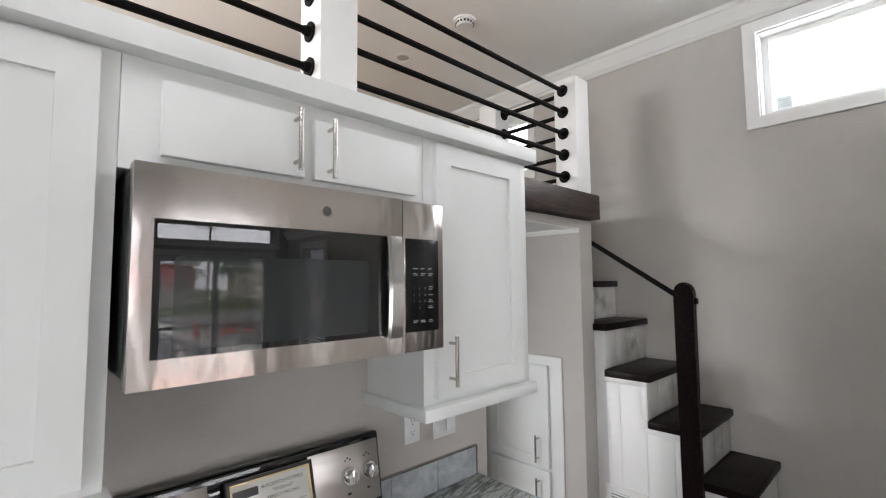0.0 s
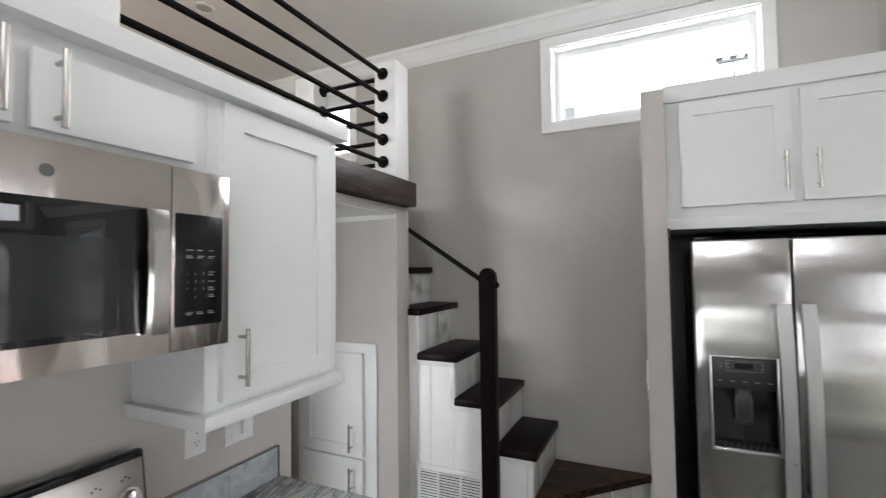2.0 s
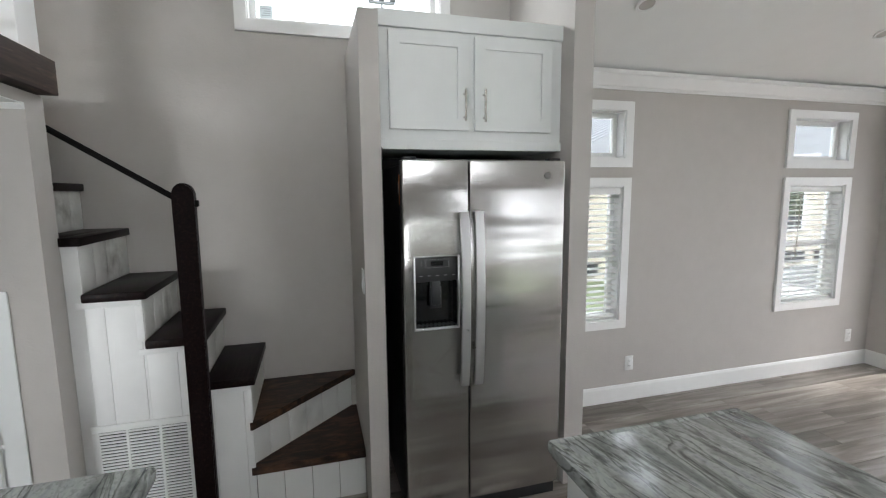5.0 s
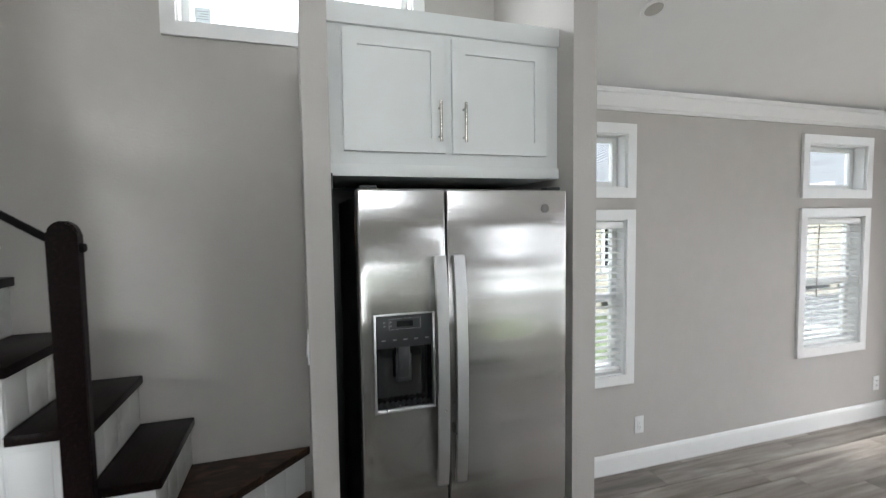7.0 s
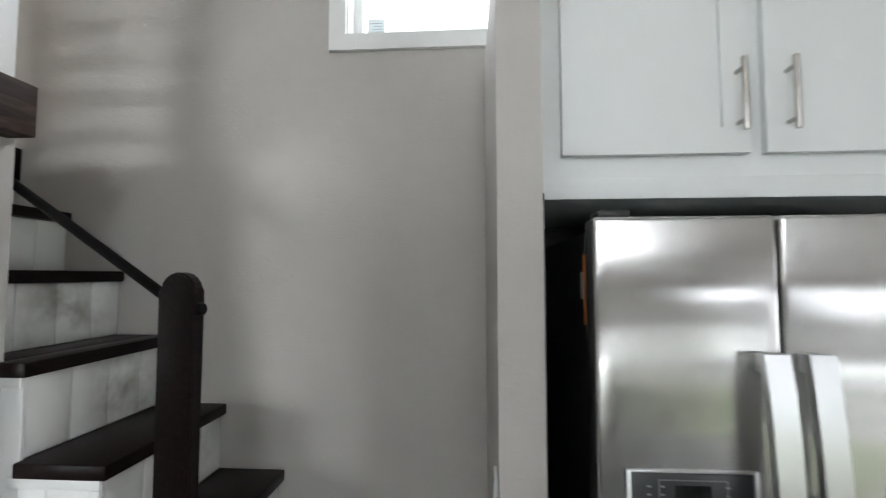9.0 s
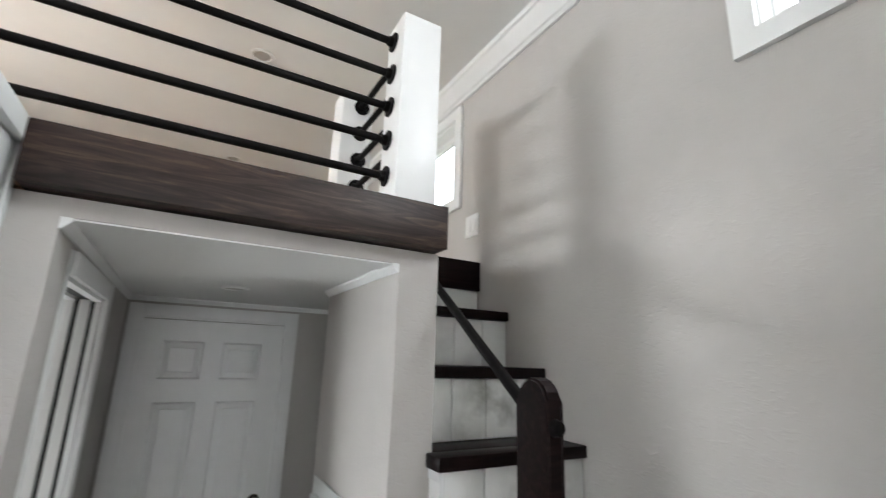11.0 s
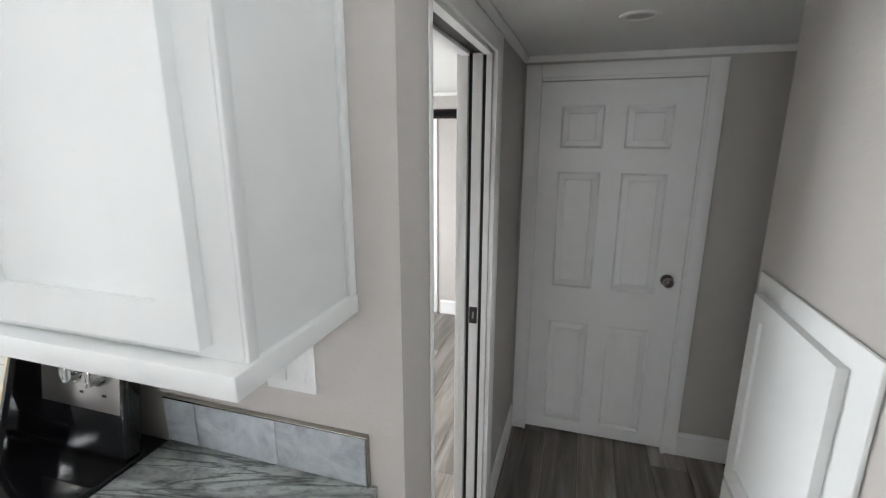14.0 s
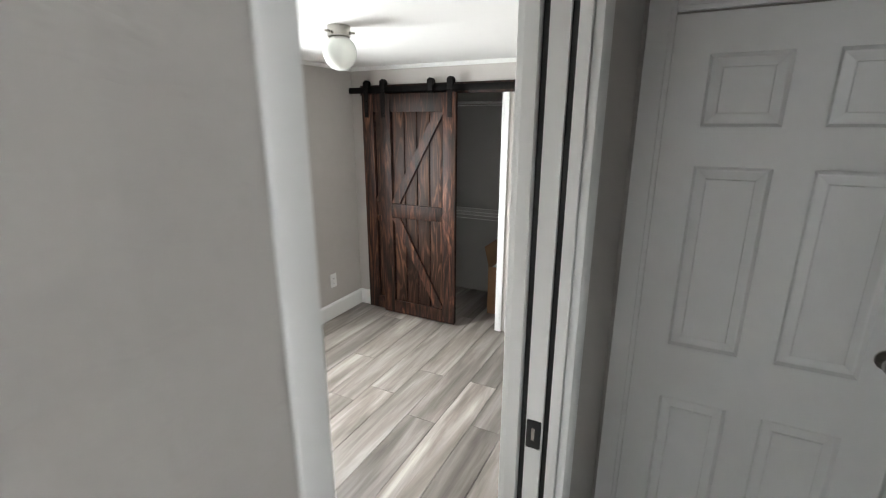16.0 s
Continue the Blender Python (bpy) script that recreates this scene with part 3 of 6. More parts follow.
crown((XE, -0.902, ZC - 0.118), (XE, YN, ZC - 0.118), CROWN, "white crown moulding under the high ceiling")
crown((XW, YN, ZC - 0.118), (XW, -0.902, ZC - 0.118), CROWN, "white crown moulding under the high ceiling")
crown((XE, YN, ZC - 0.118), (XW, YN, ZC - 0.118), CROWN, "white crown moulding under the high ceiling")
crown((XE, YS, 2.35), (XE, -1.015, 2.35), CROWN, "white crown moulding under the vaulted ceiling")
crown((XW, -1.015, 2.35), (XW, YS, 2.35), CROWN, "white crown moulding under the vaulted ceiling")
crown((2.505, YK, ZH - 0.026), (2.505, 2.2, ZH - 0.026), SMALLCROWN, "thin white ceiling trim in the hallway")
crown((1.687, 3.07, ZH - 0.026), (1.687, YK, ZH - 0.026), SMALLCROWN, "thin white ceiling trim in the hallway")
crown((XE, 3.07, ZH - 0.026), (1.687, 3.07, ZH - 0.026), SMALLCROWN, "thin white ceiling trim in the hallway")
crown((1.565, 4.62, ZH - 0.026), (XW, 4.62, ZH - 0.026), SMALLCROWN, "thin white ceiling trim in the bedroom")
crown((XW, 4.62, ZH - 0.026), (XW, 1.56, ZH - 0.026), SMALLCROWN, "thin white ceiling trim in the bedroom")

BASE = [(0, 0), (0.014, 0), (0.014, 0.112), (0.008, 0.128), (0, 0.132)]


def baseboard(a, b):
    bm = B()
    profile_run(bm, BASE, a, b)
    solid("baseboard", bm, WHITE, a, "white painted baseboard along the wall", "baseboard", kind="structure", smooth=False)


baseboard((XE, YS, 0), (XE, -1.015, 0))
baseboard((XW, YS, 0), (1.40, YS, 0))
baseboard((2.98, YS, 0), (XE, YS, 0))
baseboard((XW, -0.97, 0), (XW, YS, 0))
baseboard((1.687, 3.07, 0), (1.687, 2.40, 0))
baseboard((XE, 3.07, 0), (2.556, 3.07, 0))
baseboard((XW, 4.62, 0), (XW, 1.56, 0))
baseboard((-0.45, 4.62, 0), (XW, 4.62, 0))
baseboard((1.565, 4.62, 0), (0.78, 4.62, 0))


# ---- windows ----
def window(name, wallx, side, hole, blinds=False, label="white-framed window", casing=0.06, bar=False):
    """A window in an x-wall. side +1: the room lies at lower x (east wall); -1: west wall."""
    u0, u1, z0, z1 = hole
    root = thing(name, (wallx, (u0 + u1) / 2, z0), label, "window", kind="structure")
    s = side

    def bx(bm, d0, d1, a, b, c, d, bev=0.0):       # d: depth outwards from the wall face
        xa, xb = sorted((wallx + s * d0, wallx + s * d1))
        box(bm, xa, xb, a, b, c, d, bev)
    bm = B()                                        # casing
    c = casing
    mw_ = Matrix(((0, s, 0, wallx), (1, 0, 0, 0), (0, 0, 1, 0), (0, 0, 0, 1)))
    ring_frame(bm, u0 - c, u1 + c, z0 - c, z1 + c, c + 0.004, -0.02, -0.0005, mw_, 0.003)
    part("casing", bm, WHITE, root)
    bm = B()                                        # jamb lining
    bx(bm, -0.001, T - 0.01, u0 - 0.002, u0 + 0.012, z0, z1)
    bx(bm, -0.001, T - 0.01, u1 - 0.012, u1 + 0.002, z0, z1)
    bx(bm, -0.001, T - 0.01, u0 + 0.012, u1 - 0.012, z1 - 0.012, z1 + 0.002)
    part("jamb", bm, WHITE, root)
    bm = B()
    bx(bm, -0.001, T - 0.01, u0 + 0.012, u1 - 0.012, z0 - 0.002, z0 + 0.012)
    part("window_sill", bm, WHITE, root)
    bm = B()                                        # vinyl frame
    f = 0.035
    a, b, e, g = u0 + 0.012, u1 - 0.012, z0 + 0.012, z1 - 0.012
    bx(bm, 0.075, 0.118, a, a + f, e, g, 0.003)
    bx(bm, 0.075, 0.118, b - f, b, e, g, 0.003)
    bx(bm, 0.076, 0.117, a + f, b - f, e, e + f, 0.003)
    bx(bm, 0.076, 0.117, a + f, b - f, g - f, g, 0.003)
    if bar:
        zm = (e + g) / 2
        bx(bm, 0.070, 0.113, a + f, b - f, zm - 0.018, zm + 0.018, 0.003)
    part("window_frame", bm, PLASTICW, root)
    panes = [(e + f, (e + g) / 2 - 0.018), ((e + g) / 2 + 0.018, g - f)] if bar else [(e + f, g - f)]
    for p0, p1 in panes:
        bm = B()
        bx(bm, 0.094, 0.098, a + f - 0.004, b - f + 0.004, p0 - 0.004, p1 + 0.004)
        part("pane", bm, TINTED if side > 0 else GLASS, root).visible_shadow = False
    if blinds:
        bl = thing("window_blind", (wallx, (u0 + u1) / 2, z1), "white horizontal slat blind with tilted slats", "blind", group="window blinds")
        bm = B()
        bx(bm, 0.004, 0.055, u0 + 0.014, u1 - 0.014, z1 - 0.062, z1 - 0.016, 0.003)
        part("headrail", bm, BLIND, bl)
        zz = z1 - 0.085
        while zz > z0 + 0.06:
            bm = B()
            cx = wallx + s * 0.032
            bx(bm, 0.008, 0.056, u0 + 0.02, u1 - 0.02, zz - 0.0014, zz + 0.0014)
            bmesh.ops.rotate(bm, verts=bm.verts, cent=(cx, 0, zz), matrix=Matrix.Rotation(radians(-7 * s), 3, "Y"))
            part("slat", bm, BLIND, bl)
            zz -= 0.044
        bm = B()
        bx(bm, 0.012, 0.05, u0 + 0.02, u1 - 0.02, z0 + 0.028, z0 + 0.046, 0.003)
        part("bottom_rail", bm, BLIND, bl)
        for uu in (u0 + 0.12, u1 - 0.12):
            bm = B()
            xx = wallx + s * 0.007
            tube(bm, (xx, uu, z0 + 0.04), (xx, uu, z1 - 0.03), 0.0012, 5)
            part("ladder_cord", bm, BLIND, bl)
        bm = B()
        tube(bm, (wallx + s * 0.001, u1 - 0.16, z1 - 0.06), (wallx + s * 0.001, u1 - 0.15, z1 - 0.62), 0.0045, 8)
        part("tilt_wand", bm, NICKEL, bl)
    return root


window("window_1", XE, 1, STAIRWIN, label="wide white-trimmed clerestory window above the stairs")
window("window_2", XE, 1, LOFTWIN_E, label="white-trimmed loft window")
for i, h in enumerate(EASTWIN):
    window("window_%d" % (3 + i), XE, 1, h, blinds=h[0] and h[2] < 1, bar=h[2] < 1, label="white-trimmed living room window")
for i, h in enumerate(WESTWIN):
    window("window_%d" % (7 + i), XW, -1, h, blinds=False, bar=h[2] < 1, label="white-trimmed living room window")
window("window_11", XW, -1, LOFTWIN_W, label="white-trimmed loft window")
window("window_14", XW, -1, WESTTOP, label="wide white-trimmed clerestory window")
window("window_17", XW, -1, SINKWIN, label="white-trimmed window above the counter")
window("window_12", XW, -1, BEDWIN, bar=True, label="white-trimmed bedroom window")

# glazed double door and transom in the south wall
root = thing("door_1", (2.19, YS, 0), "glazed white patio door under a transom window", "door", kind="structure")
a, b, c, d = SOUTHDOOR
bm = B()
box(bm, a - 0.07, a, YS, YS + 0.02, 0, d + 0.07, 0.003)
box(bm, b, b + 0.07, YS, YS + 0.02, 0, d + 0.07, 0.003)
box(bm, a, b, YS + 0.0005, YS + 0.0195, d, d + 0.07, 0.003)
part("casing", bm, WHITE, root)
mid = (a + b) / 2
for x0, x1, dy in ((a, mid + 0.03, 0.03), (mid - 0.03, b, 0.07)):
    bm = B()
    y0, y1 = YS - dy - 0.035, YS - dy
    box(bm, x0, x0 + 0.07, y0, y1, c, d, 0.003)
    box(bm, x1 - 0.07, x1, y0, y1, c, d, 0.003)
    box(bm, x0 + 0.07, x1 - 0.07, y0 + 0.0005, y1 - 0.0005, c, c + 0.11, 0.003)
    box(bm, x0 + 0.07, x1 - 0.07, y0 + 0.0005, y1 - 0.0005, d - 0.08, d, 0.003)
    leaf = part("door_leaf", bm, WHITE, root)
    bm = B()
    box(bm, x0 + 0.066, x1 - 0.066, (y0 + y1) / 2 - 0.002, (y0 + y1) / 2 + 0.002, c + 0.106, d - 0.076)
    part("pane", bm, GLASS, leaf).visible_shadow = False
# windows 15 and 16 are unseen additions that brighten the rooms
for num, hole in ((13, SOUTHTOP), (15, SOUTHWIN_ADDED), (16, SOUTHTOP_ADDED)):
    a, b, c, d = hole
    root = thing("window_%d" % num, ((a + b) / 2, YS, c), "white-trimmed end wall window, from a set partly added for light", "window", kind="structure")
    ms = Matrix(((1, 0, 0, 0), (0, 1, 0, YS), (0, 0, 1, 0), (0, 0, 0, 1)))
    bm = B()
    ring_frame(bm, a - 0.06, b + 0.06, c - 0.06, d + 0.06, 0.062, 0.0005, 0.02, ms, 0.002)
    part("casing", bm, WHITE, root)
    bm = B()
    ring_frame(bm, a, b, c, d, 0.035, -0.11, -0.07, ms, 0.002)
    part("window_frame", bm, PLASTICW, root)
    bm = B()
    box(bm, a + 0.031, b - 0.031, YS - 0.092, YS - 0.088, c + 0.031, d - 0.031)
    part("pane", bm, GLASS, root).visible_shadow = False

# sky light in the openings
window_light("skylight_clerestory", XW - 0.16, 0.13, 2.85, 66, -90, 1.1, 0.48, 14)
window_light("skylight_stairs", XE + 0.16, 0.13, 2.99, 90, 90, 1.05, 0.17, 21)
window_light("skylight_bedroom", XW - 0.16, 3.2, 1.2, 62, -90, 0.85, 0.85, 64)
# lamp in the added south window, brightening kitchen and hall
window_light("skylight_south_added", 0.48, YS - 0.16, 1.2, 90, 0, 1.5, 1.7, 13)
window_light("skylight_sink", XW - 0.16, 0.30, 1.42, 90, -90, 0.66, 0.56, 6)
window_light("skylight_loft_west", XW - 0.16, 2.45, 2.63, 90, -90, 0.95, 0.40, 42)


# ---- kitchen cabinets ----
def facing(kind, plane):
    """Matrix from (along, out, up) to the world: 'S' faces -y with along = x; 'W' faces -x with along = y."""
    if kind == "S":
        return Matrix(((1, 0, 0, 0), (0, -1, 0, plane), (0, 0, 1, 0), (0, 0, 0, 1)))
    return Matrix(((0, -1, 0, plane), (1, 0, 0, 0), (0, 0, 1, 0), (0, 0, 0, 1)))


def shaker(parent, m, u0, u1, z0, z1, rail=0.062, flat=False):
    """A cabinet door, proud of the plane of m: frame with a recessed panel, or a flat slab."""
    if flat:
        bm = B()
        box(bm, u0, u1, 0.0005, 0.02, z0, z1, 0.002, m)
        return part("door", bm, CABINET, parent)
    bm = B()
    ring_frame(bm, u0, u1, z0, z1, rail, 0.0005, 0.021, m, 0.0018)
    door = part("door", bm, CABINET, parent)
    bm = B()
    box(bm, u0 + rail - 0.004, u1 - rail + 0.004, 0.0008, 0.011, z0 + rail - 0.004, z1 - rail + 0.004, 0, m)
    part("panel", bm, CABINET, door)
    return door


def bar_pull(parent, m, u, z0, z1, out=0.02, r=0.006):
    bm = B()
    p = lambda a, d, z: (m @ Vector((a, d, z)))
    tube(bm, p(u, out + 0.032, z0), p(u, out + 0.032, z1), r)
    for z in (z0 + 0.022, z1 - 0.022):
        tube(bm, p(u, out - 0.001, z), p(u, out + 0.032, z), r * 0.8, 10)
    return part("handle", bm, NICKEL, parent, "brushed nickel bar pull")


YF = 1.155                                      # face frame of the upper cabinets
MS = facing("S", YF)
CT = 2.148                                      # top of the upper cabinets' frames


def upper_cabinet(u0, u1, z0, doors, label, flat=False, pulls=()):
    root = thing("upper_cabinet", ((u0 + u1) / 2, YK, z0), label, "cabinet", group="kitchen upper cabinets")
    bm = B()
    box(bm, u0, u1, YF, YK - 0.001, z0, CT, 0.001)
    part("body", bm, CABINET, root)
    hung = [shaker(root, MS, a, b, c, d, flat=flat) for a, b, c, d in doors]
    for k, u, a, b in pulls:
        bar_pull(hung[k], MS, u, a, b)
    return root


upper_cabinet(-0.598, 0.3155, 1.336, [(-0.585, -0.155, 1.356, 2.134), (-0.147, 0.283, 1.356, 2.134)],
              "white shaker upper cabinet beside the microwave", pulls=((1, -0.10, 1.39, 1.545), (0, -0.20, 1.39, 1.545)))
upper_cabinet(0.3165, 1.0755, 1.925, [(0.384, 0.684, 1.957, 2.109), (0.71, 1.033, 1.957, 2.107)],
              "short white cabinet with two flat doors above the microwave", flat=True, pulls=((0, 0.658, 1.967, 2.114), (1, 0.747, 1.960, 2.108)))
right = upper_cabinet(1.0765, 1.588, 1.336, [(1.115, 1.538, 1.356, 2.134)],
                      "white shaker upper cabinet with one tall door", pulls=((0, 1.165, 1.39, 1.54),))
bm = B()
box(bm, 1.5882, 1.595, 1.1555, 1.176, 1.3365, CT, 0.0015)
part("front_scribe", bm, CABINET, right)
bm = B()
box(bm, 1.5882, 1.597, YK - 0.022, YK - 0.001, 1.3365, CT, 0.0015)
part("wall_scribe", bm, CABINET, right)
for nm, x0, x1 in (("light_rail", 1.055, 1.600), ("light_rail", -0.598, 0.326)):
    bm = B()
    box(bm, x0, x1, 1.122, YK - 0.001, 1.300, 1.336, 0.002)
    solid(nm, bm, CABINET, ((x0 + x1) / 2, 1.3, 1.300), "white trim board below the upper cabinet", "trim", kind="structure")
bm = B()
box(bm, XW + 0.001, 1.608, 1.108, YK - 0.001, CT + 0.0005, 2.2, 0.002)
solid("trim_ledge", bm, CABINET, (0.5, 1.3, CT), "white ledge board on top of the upper cabinets", "trim", kind="structure")

# beam below the loft rail
bm = B()
box(bm, 1.6085, 2.64, 1.39, YK + 0.13, 2.056, 2.196, 0.004)
solid("trim_beam", bm, BEAMWOOD, (2.1, 1.42, 2.056), "dark-stained wooden beam below the loft railing", "beam", kind="structure")

# ---- loft railing ----
def rail_post(x0, x1, y0, y1, z0, mat=WHITE):
    bm = B()
    box(bm, x0, x1, y0, y1, z0, 2.88, 0.003)
    return solid("railing_post", bm, mat, ((x0 + x1) / 2, (y0 + y1) / 2, z0), "square white painted loft railing post", "post", group="loft railing posts")


rail_post(0.882, 1.024, 1.437, 1.58, 2.2005)
rail_post(2.465, 2.608, 1.425, 1.565, 2.1965)
rail_post(2.43, 2.57, 1.985, 2.125, ZL)
rail_post(XW + 0.001, XW + 0.10, 1.437, 1.58, 2.2005)
BARS = [2.30, 2.428, 2.553, 2.68, 2.808]


def rail_bar(a, b):
    root = thing("railing_bar", a, "black iron pipe rail with round wall flanges", "railing", group="loft railing pipes")
    bm = B()
    tube(bm, a, b, 0.0125, 16)
    part("pipe", bm, BLACKIRON, root)
    d = (Vector(b) - Vector(a)).normalized()
    for p, k in ((Vector(a), 1), (Vector(b), -1)):
        bm = B()
        tube(bm, p + d * k * 0.0006, p + d * k * 0.007, 0.034, 20)
        tube(bm, p + d * k * 0.0065, p + d * k * 0.024, 0.019, 16, 0.0165)
        part("flange", bm, BLACKIRON, root)
    return root


for z in BARS:
    rail_bar((XW + 0.1005, 1.507, z), (0.8815, 1.507, z))
    rail_bar((1.0245, 1.507, z), (2.4645, 1.507, z))
    rail_bar((2.515, 1.5655, z), (2.515, 1.9845, z))

# ---- microwave ----
def rounded_panel(bm, u0, u1, z0, z1, rad, d0, d1, m):
    """A thin plate with rounded corners in (along, out, up)."""
    pts = []
    for cu, cz, a0 in ((u1 - rad, z1 - rad, 0), (u0 + rad, z1 - rad, 90), (u0 + rad, z0 + rad, 180), (u1 - rad, z0 + rad, 270)):
        for k in range(5):
            a = radians(a0 + 22.5 * k)
            pts.append((cu + rad * math.cos(a), cz + rad * math.sin(a)))
    prism(bm, [m @ Vector((u, d0, z)) for u, z in pts], m.to_3x3() @ Vector((0, d1 - d0, 0)))



mw = thing("microwave", (0.697, YK, 1.521), "stainless over-the-range microwave with a dark glass door", "microwave")
bm = B()
box(bm, 0.330, 1.064, 1.100, YK - 0.001, 1.534, 1.919, 0.003)
part("body", bm, BLACK, mw, "black painted casing")
MX = facing("S", 1.100)
bm = B()
W0, W1, V0, V1 = 0.361, 0.872, 1.572, 1.822
ring_frame(bm, 0.328, 0.919, 1.521, 1.921, (W0 - 0.328, 0.919 - W1, V0 - 1.521, 1.921 - V1), 0.0005, 0.044, MX, 0.004)
door = part("door", bm, STEELH, mw, "brushed stainless door frame")
bm = B()
box(bm, W0 - 0.004, W1 + 0.004, 0.001, 0.0425, V0 - 0.004, V1 + 0.004, 0, MX)
pane = part("window", bm, DARKGLASS, door, "dark reflective glass")
bm = B()
rounded_panel(bm, 0.395, 0.816, 1.584, 1.757, 0.012, 0.0424, 0.0428, MX)
part("screen", bm, SCREEN, pane, "grey perforated screen area")
bm = B()
box(bm, 0.921, 1.066, 0.0005, 0.044, 1.521, 1.921, 0.004, MX)
panel = part("control_column", bm, STEELH, mw)
bm = B()
box(bm, 0.925, 1.049, 0.030, 0.0452, V0 - 0.002, V1 + 0.001, 0.006, MX)
keys = part("control_panel", bm, KEYPAD, panel, "black keypad panel")
bm = B()
prev = None
for k in range(13):
    q = k / 12
    z, o = V0 - 0.006 + (V1 - V0 + 0.004) * q, 0.058 + 0.009 * math.sin(math.pi * q) ** 0.5
    cur = [bm.verts.new(MX @ Vector(p)) for p in ((0.860, o, z), (0.866, o + 0.007, z), (0.900, o + 0.007, z), (0.907, o, z), (0.904, o - 0.009, z), (0.863, o - 0.009, z))]
    if prev:
        for i in range(6):
            bm.faces.new((prev[i], prev[(i + 1) % 6], cur[(i + 1) % 6], cur[i]))
    else:
        bm.faces.new(cur)
    prev = cur
bm.faces.new(prev)
box(bm, 0.868, 0.900, 0.042, 0.056, V0 - 0.002, V0 + 0.022, 0.003, MX)
box(bm, 0.868, 0.900, 0.042, 0.056, V1 - 0.028, V1 - 0.006, 0.003, MX)
part("handle", bm, STEEL, door, "flat stainless bar handle")
bm = B()
tube(bm, MX @ Vector((0.699, 0.0435, 1.868)), MX @ Vector((0.699, 0.0455, 1.868)), 0.0145, 28)
part("badge", bm, SATINSTEEL, door, "small round maker's badge")
bm = B()
tube(bm, MX @ Vector((0.699, 0.0454, 1.868)), MX @ Vector((0.699, 0.0459, 1.868)), 0.0115, 28)
part("badge_face", bm, BADGE, door)
bm = B()
box(bm, 0.36, 1.03, 0.0, 0.33, 1.5218, 1.5335, 0, Matrix(((1, 0, 0, 0), (0, 1, 0, 1.105), (0, 0, 1, 0), (0, 0, 0, 1))))
part("underside_grille", bm, GREYPANEL, mw)

# ---- range ----
rg = thing("range", (0.70, 1.13, 0), "black and stainless electric range with a backguard", "stove")
RX0, RX1 = 0.322, 1.072
bm = B()
box(bm, RX0, RX1, 0.83, YK - 0.004, 0.03, 0.905, 0.004)
part("body", bm, BLACK, rg)
bm = B()
box(bm, RX0 - 0.002, RX1 + 0.002, 0.815, YK - 0.06, 0.9055, 0.922, 0.004)
part("cooktop", bm, BLACKGLOSS, rg, "glossy black glass cooktop")
bm = B()
box(bm, RX0 + 0.01, RX1 - 0.01, 0.806, 0.829, 0.24, 0.88, 0.006)
od = part("oven_door", bm, STEELH, rg, "stainless oven door")
bm = B()
box(bm, RX0 + 0.12, RX1 - 0.12, 0.803, 0.81, 0.36, 0.70, 0.004)
part("oven_window", bm, DARKGLASS, od)
bm = B()
tube(bm, (RX0 + 0.08, 0.765, 0.82), (RX1 - 0.08, 0.765, 0.82), 0.011)
for x in (RX0 + 0.1, RX1 - 0.1):
    tube(bm, (x, 0.765, 0.82), (x, 0.81, 0.82), 0.009)
part("oven_handle", bm, STEEL, od)
bm = B()
box(bm, RX0 + 0.01, RX1 - 0.01, 0.808, 0.829, 0.05, 0.225, 0.006)
part("drawer", bm, STEELH, rg)
# backguard, leaning back a little
MB = Matrix.Translation((0, 1.340, 0.9165)) @ Matrix.Rotation(radians(-9), 4, "X")
bm = B()
box(bm, RX0, RX1, -0.010, 0.036, 0.006, 0.312, 0.012, MB, 3)
bg = part("backguard", bm, BLACKGLOSS, rg, "black backguard with rounded corners")
bm = B()
box(bm, RX0 + 0.012, 0.555, -0.0125, -0.009, 0.115, 0.290, 0.001, MB)
part("control_plate", bm, SATINSTEEL, bg, "brushed stainless control plate")
bm = B()
box(bm, 0.822, RX1 - 0.012, -0.0125, -0.009, 0.115, 0.290, 0.001, MB)
part("control_plate", bm, SATINSTEEL, bg, "brushed stainless control plate")
bm = B()
box(bm, 0.558, 0.819, -0.0122, -0.009, 0.115, 0.290, 0.001, MB)
part("clock_panel", bm, DARKGLASS, bg)
for u in (0.375, 0.443, 0.950, 1.018):
    bm = B()
    c0 = Vector((u, -0.0125, 0.205))
    tube(bm, MB @ c0, MB @ (c0 + Vector((0, -0.014, 0))), 0.025, 24)
    tube(bm, MB @ (c0 + Vector((0, -0.013, 0))), MB @ (c0 + Vector((0, -0.034, 0))), 0.0205, 24, 0.018)
    box(bm, u - 0.005, u + 0.005, -0.050, -0.012, 0.185, 0.225, 0.002, MB)
    part("knob", bm, CHROME, bg, "polished burner knob")
bm = B()
for u in (0.375, 0.443, 0.950, 1.018):
    for q in range(3):
        box(bm, u - 0.012 + q * 0.009, u - 0.007 + q * 0.009, -0.0130, -0.0124, 0.246 + 0.006 * (q % 2), 0.251 + 0.006 * (q % 2), 0, MB)
    box(bm, u - 0.006, u + 0.006, -0.0130, -0.0124, 0.150, 0.156, 0, MB)
tagged(part("dial_marks", bm, INK, bg), kind="stuff")


